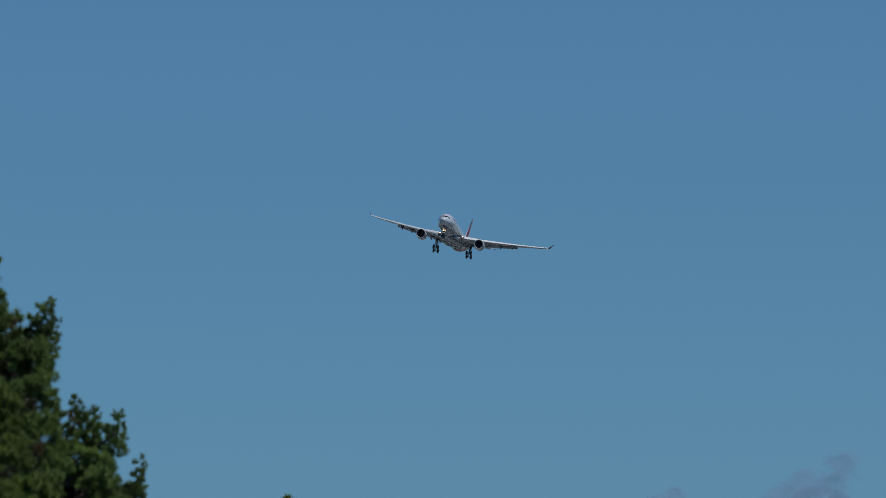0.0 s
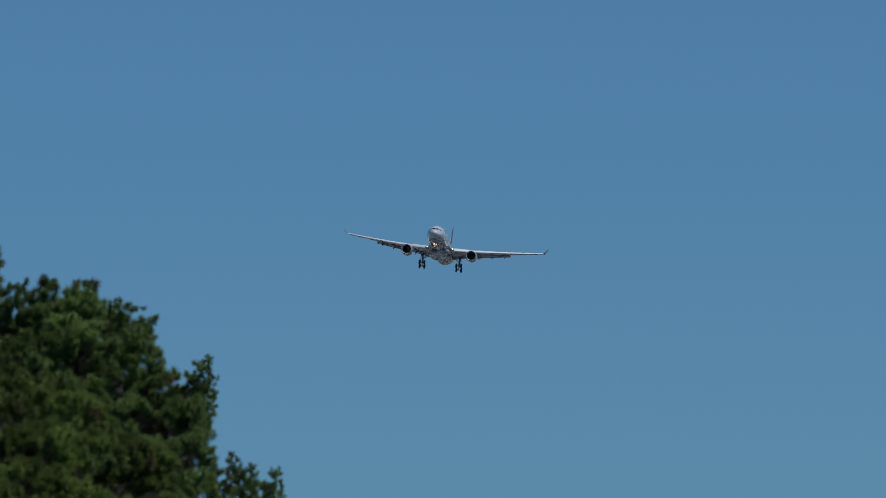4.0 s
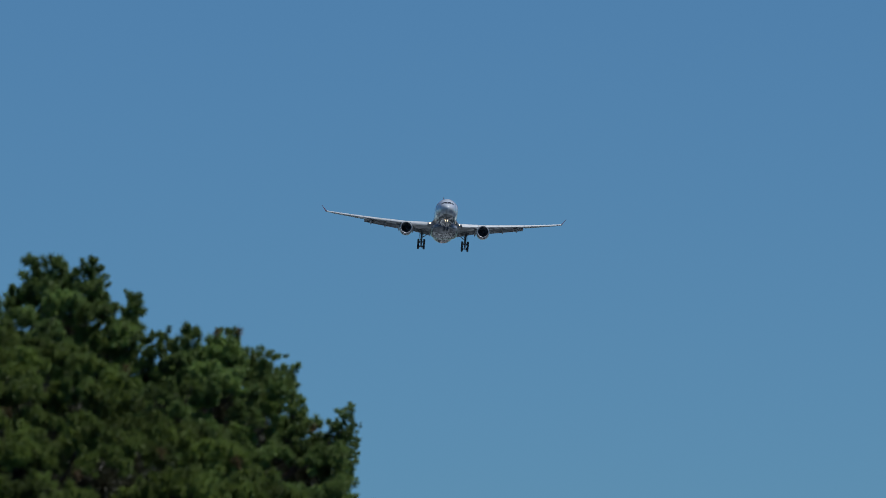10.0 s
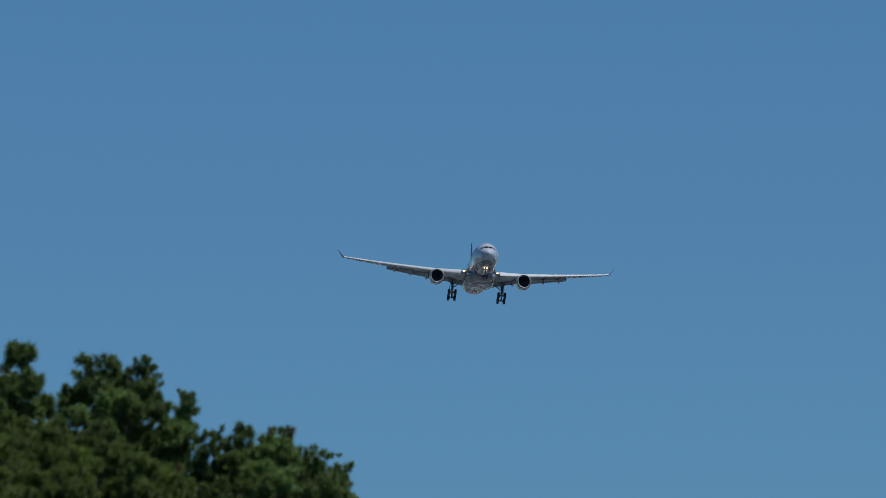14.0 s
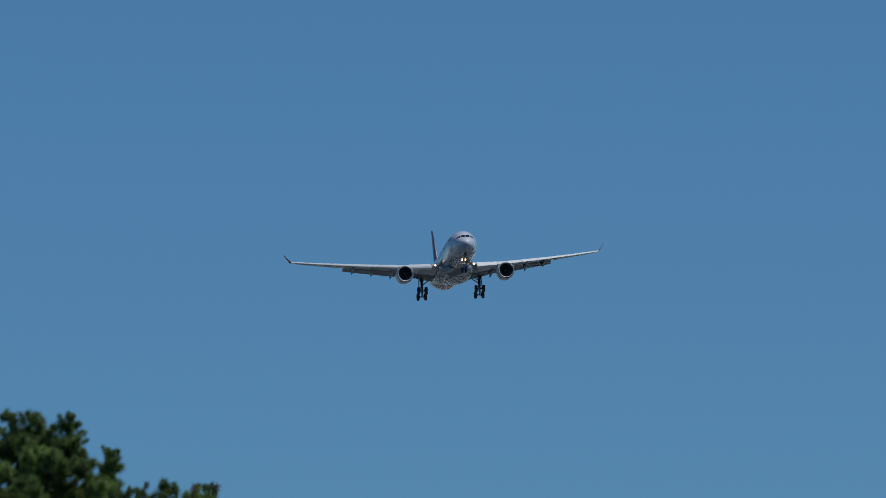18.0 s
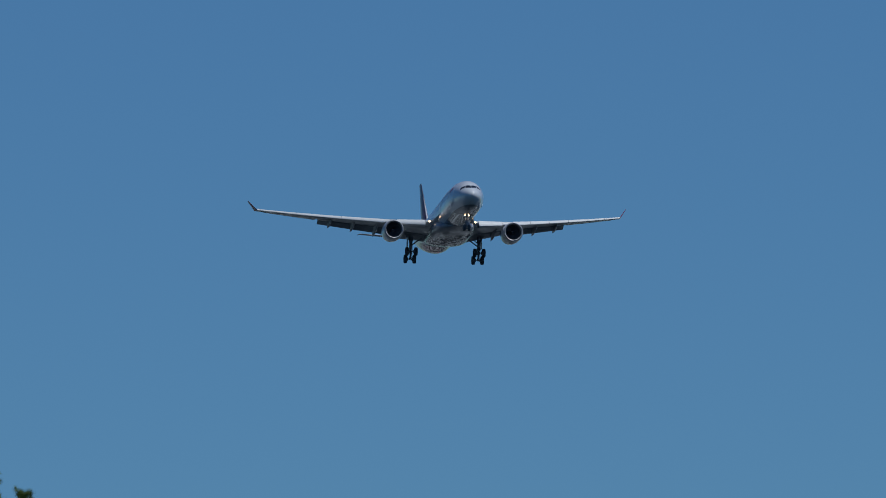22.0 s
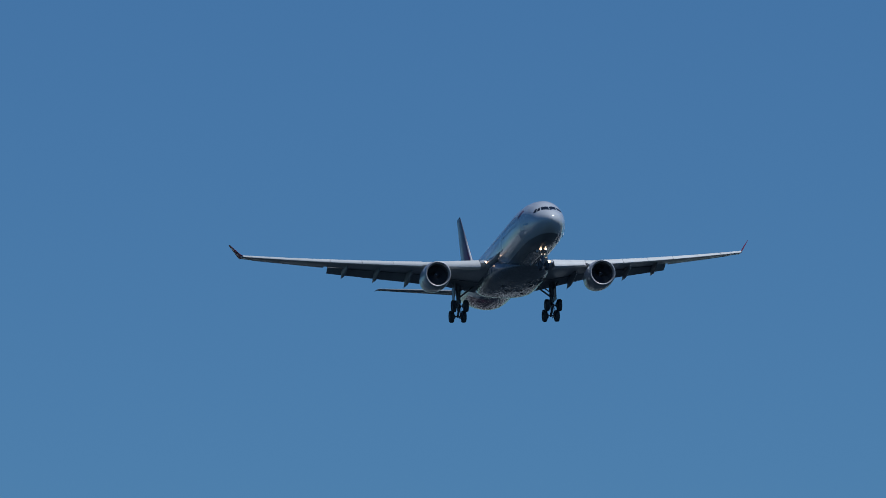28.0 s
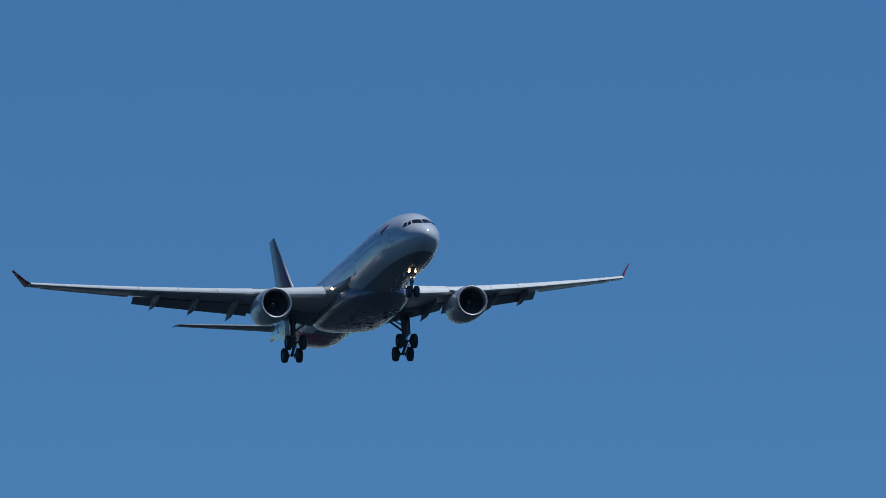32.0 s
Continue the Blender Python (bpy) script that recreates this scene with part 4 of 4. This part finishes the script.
def front_pine():
    """A nearer pine of lighter growth; its crown covers the lower part of the other one."""
    rnd = random.Random(8)
    ob = new("pine_tree")
    base = Vector((-3.0, 52.4, 0))
    ob.location = base
    tagged(ob, "lighter green pine with soft long needles, crown top showing", "tree")
    limb(ob, "trunk", [Vector((0, 0, 0)), Vector((-.04, 0, 1.4)), Vector((.05, .04, 2.8)), Vector((.1, 0, 3.8)), Vector((.2, -.05, 5.0))], .22, .04)

    def face(depth):
        """The crown widens downwards and comes forward."""
        return 51.6 - 2.3 * min(1.4, depth / 1.15) ** .85

    rest, back, tips = [], [], []
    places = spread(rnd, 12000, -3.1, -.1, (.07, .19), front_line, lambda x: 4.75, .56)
    for i, (x, z, a, depth) in enumerate(places):
        y = face(depth) + rnd.uniform(-.3, .3)
        bough(rnd, rest, x, y, z, a)
        if i % 6 == 0:
            tips.append((x, y, z))
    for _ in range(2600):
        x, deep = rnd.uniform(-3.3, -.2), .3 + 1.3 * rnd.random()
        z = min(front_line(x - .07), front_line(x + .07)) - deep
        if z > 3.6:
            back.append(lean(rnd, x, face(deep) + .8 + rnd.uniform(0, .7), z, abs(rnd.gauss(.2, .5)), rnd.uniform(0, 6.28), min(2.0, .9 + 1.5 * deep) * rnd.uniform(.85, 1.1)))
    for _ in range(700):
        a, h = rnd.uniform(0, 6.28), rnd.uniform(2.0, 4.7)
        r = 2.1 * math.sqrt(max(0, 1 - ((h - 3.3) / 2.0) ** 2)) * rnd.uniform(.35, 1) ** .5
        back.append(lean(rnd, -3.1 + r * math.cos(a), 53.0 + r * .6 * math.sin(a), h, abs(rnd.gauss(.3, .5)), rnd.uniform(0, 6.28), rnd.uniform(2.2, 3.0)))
    inv = Matrix.Translation(-base)
    dry = tuft_mesh("dry_tuft", 78, 60, needle_dead)
    for x, z in ((-1.14, 5.84), (-.86, 5.58), (-1.9, 5.66), (-1.51, 5.84), (-2.25, 6.0), (-.65, 5.4), (-1.73, 5.4)):
        t = part_mesh("dry_tuft", dry, None, ob, "dry brown needles", smooth=False)
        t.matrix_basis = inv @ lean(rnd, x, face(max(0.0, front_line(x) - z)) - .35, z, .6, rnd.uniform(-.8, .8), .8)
    joined_tufts("crown", [inv @ m for m in rest], 160, 120, needle_green, ob, "soft tufts of yellowish green needles")
    joined_tufts("inner_crown", [inv @ m for m in back], 190, 110, needle_shade, ob, "inner crown needles, coloured dark for shade")
    crown_limbs(ob, base, [0, .1, .3], tips)
    return ob


def small_pine():
    """Only the leading shoot of this lower tree comes into view."""
    rnd = random.Random(9)
    ob = new("young_pine_tree")
    base = Vector((1.02, 85.0, 0))
    ob.location = base
    tagged(ob, "young green pine, only its top shoot showing", "tree")
    top = 1.6 + 85 * math.tan(radians(5.9)) - (1034 - 441) * 85 / 18000 + .07
    limb(ob, "trunk", [Vector((0, 0, 0)), Vector((.03, 0, 2.0)), Vector((0, 0, top - .2))], .14, .015)
    meshes = [tuft_mesh("shoot_tuft", 140 + i, 190, needle_green) for i in range(2)]
    for i in range(150):
        h = top - .12 - 3.6 * rnd.random() ** .8
        spread = .02 + (top - .12 - h) * .45
        a = rnd.uniform(0, 6.28)
        r = spread * rnd.uniform(.5, 1)
        t = part_mesh("needle_tuft", meshes[i % 2], None, ob, smooth=False)
        t.matrix_basis = lean(rnd, r * math.cos(a), r * math.sin(a), h, rnd.uniform(.1, .6), a - 1.57, rnd.uniform(.9, 1.3))
    for i in range(14):
        h = top - .5 - i * .22
        a = i * 2.4
        limb(ob, "branch", [Vector((0, 0, h - .1)), Vector((.4 * (top - h) * math.cos(a), .4 * (top - h) * math.sin(a), h))], .02, .006)
    return ob


main_pine()
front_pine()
small_pine()


# ---- thin low cloud near the horizon ----
def thin_vapour(name, color, density):
    """Vapour that thins out in wisps to its puff's rim, as the camera sees it."""
    m = bpy.data.materials.new(name)
    m.use_nodes = True
    n, l = m.node_tree.nodes, m.node_tree.links
    b = n["Principled BSDF"]
    b.inputs["Base Color"].default_value = (*color, 1)
    b.inputs["Roughness"].default_value = 1.0
    b.inputs["Specular IOR Level"].default_value = 0.0
    tc, info = n.new("ShaderNodeTexCoord"), n.new("ShaderNodeObjectInfo")
    flat = n.new("ShaderNodeVectorMath")
    flat.operation = "MULTIPLY"
    flat.inputs[1].default_value = (1, 0, 1)
    l.new(tc.outputs["Object"], flat.inputs[0])
    size = n.new("ShaderNodeVectorMath")
    size.operation = "LENGTH"
    l.new(flat.outputs[0], size.inputs[0])
    t = n.new("ShaderNodeTexNoise")
    t.noise_dimensions = "4D"
    t.inputs["Scale"].default_value, t.inputs["Detail"].default_value = 1.7, 5.0
    wl4 = n.new("ShaderNodeMath")
    wl4.operation = "MULTIPLY"
    wl4.inputs[1].default_value = 40.0
    l.new(info.outputs["Random"], wl4.inputs[0])
    l.new(wl4.outputs[0], t.inputs["W"])
    l.new(tc.outputs["Object"], t.inputs["Vector"])
    warp = n.new("ShaderNodeMath")
    warp.operation = "MULTIPLY_ADD"
    l.new(t.outputs["Fac"], warp.inputs[0])
    warp.inputs[1].default_value = 1.3
    l.new(size.outputs["Value"], warp.inputs[2])
    r = n.new("ShaderNodeMapRange")
    r.interpolation_type = "SMOOTHSTEP"
    r.inputs["From Min"].default_value, r.inputs["From Max"].default_value = 1.62, 0.95
    r.inputs["To Min"].default_value, r.inputs["To Max"].default_value = 0.0, density
    l.new(warp.outputs[0], r.inputs["Value"])
    l.new(r.outputs[0], b.inputs["Alpha"])
    return m


# the cloud's shaded side is put into this dark mauve colour
vapour = thin_vapour("shaded_cloud_vapour", (0.19, 0.175, 0.29), 0.27)


def cloud(x, z, puffs, seed):
    rnd = random.Random(seed)
    ob = new("cloud")
    ob.location = (x, 4800, z)
    tagged(ob, "small thin mauve-grey cloud low in the sky", "cloud", group="low clouds")
    for i, (dx, dz, r) in enumerate(puffs):
        # open half shells facing the camera, tilted up to catch the sun
        bm = bmesh.new()
        bmesh.ops.create_icosphere(bm, subdivisions=4, radius=1.0)
        bmesh.ops.delete(bm, geom=[v for v in bm.verts if v.co.y > .05], context="VERTS")
        off = Vector((rnd.uniform(0, 99), 0, 0))
        for v in bm.verts:
            v.co.y *= .4 + .25 * noise.noise(v.co * 2 + off)
        puff = part("puff", bm, vapour, ob)
        puff.matrix_basis = Matrix.Translation((dx, i * 9.0, dz)) @ Matrix.Rotation(radians(-35), 4, "X") @ Matrix.Diagonal((r * 1.08, r, r, 1))


cloud(308, 348, [(13, 2.5, 11), (9, -4, 9), (-3, -6, 13), (-13, -12, 13), (3, -13, 14), (14, -12, 9)], 3)
cloud(240, 334, [(1, 3, 7), (-7, -1, 8), (14, -2, 7)], 4)


# ---- bird ----
def bird():
    ob = new("bird")
    tagged(ob, "dark bird flapping its pointed wings in flight", "bird")
    prof = [(.155, .004), (.14, .012), (.125, .024), (.105, .03), (.085, .03), (.06, .038), (.02, .05), (-.04, .052), (-.09, .04), (-.13, .022), (-.15, .012)]
    part("body", revolve(prof, 16), feather, ob, "dark grey-brown body")
    part("beak", tube((.15, 0, -.002), (.178, 0, -.008), .008, .001, 8), feather_brown, ob)
    part("tail", slab([(-.12, .018, .004), (-.12, -.018, .004), (-.25, -.042, .0), (-.26, 0, .0), (-.25, .042, .0)], .006), feather, ob, "dark fanned tail", smooth=False)
    wings = []
    for side in (1, -1):
        bm = bmesh.new()
        outline = [(.05, 0), (.07, .09), (.07, .17), (.03, .27), (-.045, .39), (-.05, .36), (-.035, .25), (-.035, .15), (-.05, .07), (-.05, 0)]
        lo = [bm.verts.new((x, side * y, -.004)) for x, y in outline]
        hi = [bm.verts.new((x, side * y, .006 if y < .3 else .0)) for x, y in outline]
        bm.faces.new(lo)
        bm.faces.new(hi)
        for i in range(len(lo)):
            j = (i + 1) % len(lo)
            bm.faces.new((lo[i], lo[j], hi[j], hi[i]))
        bmesh.ops.recalc_face_normals(bm, faces=bm.faces)
        wings.append(part("wing", bm, feather_brown, ob, "dark pointed wing", smooth=False, at=pose(0, side * .03, .02)))
    return ob, wings


flyer, flyer_wings = bird()


# ---- what moves ----
def motions():
    walk(plane, [
        (0, pose(90.93, 3194.71, 307.10, -11.31, -5.80, -98.32)),
        (0.5, pose(82.83, 3162.30, 305.21, -11.27, -5.72, -97.62)),
        (1, pose(74.30, 3129.64, 303.53, -11.11, -5.64, -96.95)),
        (1.5, pose(66.84, 3097.05, 301.91, -10.50, -5.49, -96.39)),
        (2, pose(59.33, 3064.79, 300.85, -9.37, -5.21, -95.95)),
        (2.5, pose(52.86, 3030.64, 299.13, -8.22, -4.91, -95.64)),
        (3, pose(46.55, 2996.15, 297.03, -7.35, -4.69, -95.35)),
        (3.5, pose(39.87, 2960.97, 295.60, -6.79, -4.54, -95.02)),
        (4, pose(34.25, 2924.79, 294.22, -6.47, -4.46, -94.60)),
        (4.5, pose(28.75, 2888.59, 292.60, -6.25, -4.36, -94.13)),
        (6.5, pose(11.80, 2731.28, 282.65, -6.42, -3.53, -90.96)),
        (7, pose(8.04, 2692.87, 280.47, -6.16, -3.41, -90.38)),
        (7.5, pose(4.90, 2655.47, 278.20, -5.79, -3.32, -89.91)),
        (8, pose(2.43, 2618.61, 275.61, -5.39, -3.26, -89.49)),
        (8.5, pose(-0.01, 2582.08, 273.59, -4.81, -3.25, -89.14)),
        (9, pose(-1.99, 2545.25, 271.05, -4.17, -3.25, -88.84)),
        (9.5, pose(-3.85, 2508.69, 268.74, -3.62, -3.24, -88.56)),
        (10, pose(-5.23, 2471.99, 266.38, -3.25, -3.21, -88.26)),
        (10.5, pose(-6.58, 2434.99, 264.06, -3.02, -3.17, -87.93)),
        (11, pose(-7.58, 2398.61, 261.67, -2.83, -3.17, -87.60)),
        (11.5, pose(-8.00, 2362.41, 259.25, -2.47, -3.25, -87.33)),
        (12, pose(-8.76, 2325.80, 256.75, -1.93, -3.42, -87.09)),
        (12.5, pose(-9.29, 2288.24, 253.80, -1.91, -3.47, -86.77)),
        (13, pose(-9.13, 2250.84, 251.12, -2.48, -3.45, -86.38)),
        (13.5, pose(-8.93, 2213.87, 248.31, -3.19, -3.40, -85.96)),
        (14, pose(-8.67, 2176.94, 245.72, -3.51, -3.34, -85.55)),
        (14.5, pose(-7.98, 2139.35, 243.09, -3.35, -3.27, -85.18)),
        (16.5, pose(-3.52, 1978.49, 231.20, 0.61, -2.82, -84.35)),
        (17, pose(-1.97, 1942.70, 228.66, 1.30, -2.82, -84.35)),
        (17.5, pose(-0.24, 1908.01, 226.15, 2.07, -2.74, -84.37)),
        (18, pose(1.35, 1873.92, 223.82, 2.84, -2.79, -84.41)),
        (18.5, pose(2.71, 1839.41, 221.21, 3.33, -2.94, -84.40)),
        (19, pose(3.96, 1804.06, 218.53, 3.11, -3.13, -84.36)),
        (19.5, pose(5.81, 1767.00, 215.54, 1.99, -3.30, -84.10)),
        (20, pose(7.04, 1728.88, 212.52, 0.70, -3.42, -83.79)),
        (20.5, pose(8.71, 1690.60, 209.74, 0.06, -3.43, -83.51)),
        (21, pose(10.10, 1652.63, 207.19, -0.10, -3.22, -83.22)),
        (21.5, pose(11.90, 1615.45, 204.53, -0.25, -3.02, -82.95)),
        (22, pose(14.03, 1578.38, 201.93, -0.29, -2.97, -82.63)),
        (22.5, pose(16.17, 1541.25, 199.39, -0.22, -2.99, -82.41)),
        (23, pose(18.47, 1503.98, 196.82, 0.09, -3.10, -82.34)),
        (23.5, pose(20.85, 1466.74, 194.24, 0.49, -3.20, -82.25)),
        (24, pose(23.40, 1430.06, 191.73, 0.81, -3.27, -82.17)),
        (24.5, pose(25.89, 1394.19, 189.17, 0.88, -3.22, -82.12)),
        (25, pose(28.23, 1358.32, 186.62, 1.31, -3.07, -82.20)),
        (25.5, pose(30.52, 1322.08, 184.05, 1.47, -2.90, -82.35)),
        (27.5, pose(40.23, 1174.81, 172.70, 1.91, -3.02, -82.47)),
        (28, pose(42.35, 1137.25, 169.78, 1.94, -3.29, -82.39)),
        (28.5, pose(44.73, 1100.78, 167.16, 1.99, -3.56, -82.10)),
        (29, pose(47.39, 1064.08, 164.55, 2.10, -3.69, -81.79)),
        (29.5, pose(50.28, 1026.59, 161.88, 3.03, -3.68, -81.56)),
        (30, pose(53.42, 989.17, 159.26, 3.90, -3.39, -81.40)),
        (30.5, pose(56.71, 952.91, 156.65, 4.42, -2.99, -81.30)),
        (31, pose(60.32, 918.45, 154.18, 4.40, -2.59, -81.18)),
        (31.5, pose(64.36, 886.38, 152.31, 3.75, -2.45, -81.19)),
        (32, pose(75.06, 935.70, 164.69, 3.08, -2.50, -81.17)),
    ])
    walk(flyer, [
        (0, pose(77, 186, 10.0, 0, -2, 150)), (5, pose(34.5, 186, 10.4, 0, -3, 150)), (7, pose(17.4, 186, 11.6, 0, -8, 150)), (8, pose(8.9, 186, 13.6, 0, -14, 150)),
        (8.5, pose(4.7, 186, 14.9, 5, -16, 150)), (8.8, pose(2.2, 186, 15.75, -12, -20, 136)), (9.0, pose(.48, 186, 16.32, -24, -24, 128)), (9.1, pose(-.25, 186, 16.64, -8, -18, 136)),
        (9.2, pose(-1.26, 186, 16.94, 0, -14, 150)), (9.3, pose(-1.98, 186, 17.05, 0, -8, 150)), (9.6, pose(-4.6, 186, 17.15, 0, -2, 150)), (11, pose(-16.6, 186, 17.2, 0, 0, 150)),
        (16, pose(-59, 186, 17.4, 0, 0, 150)), (32, pose(-196, 186, 18, 0, 0, 150))])
    for wing, side in zip(flyer_wings, (1, -1)):
        # four strokes a second and a half before and after it crosses the view, gliding otherwise
        beats = [(0.0, 6.0), (7.4, 6.0)] + [(7.5 + .1 * i, {15: 4.0, 16: -42.0, 17: 74.0}.get(i, 40.0 if i % 2 else -40.0)) for i in range(36)] + [(11.2, 6.0), (32.0, 6.0)]
        walk(wing, [(t, pose(0, side * .03, .02, side * a, -.42 * max(0.0, a), side * 8)) for t, a in beats])


motions()
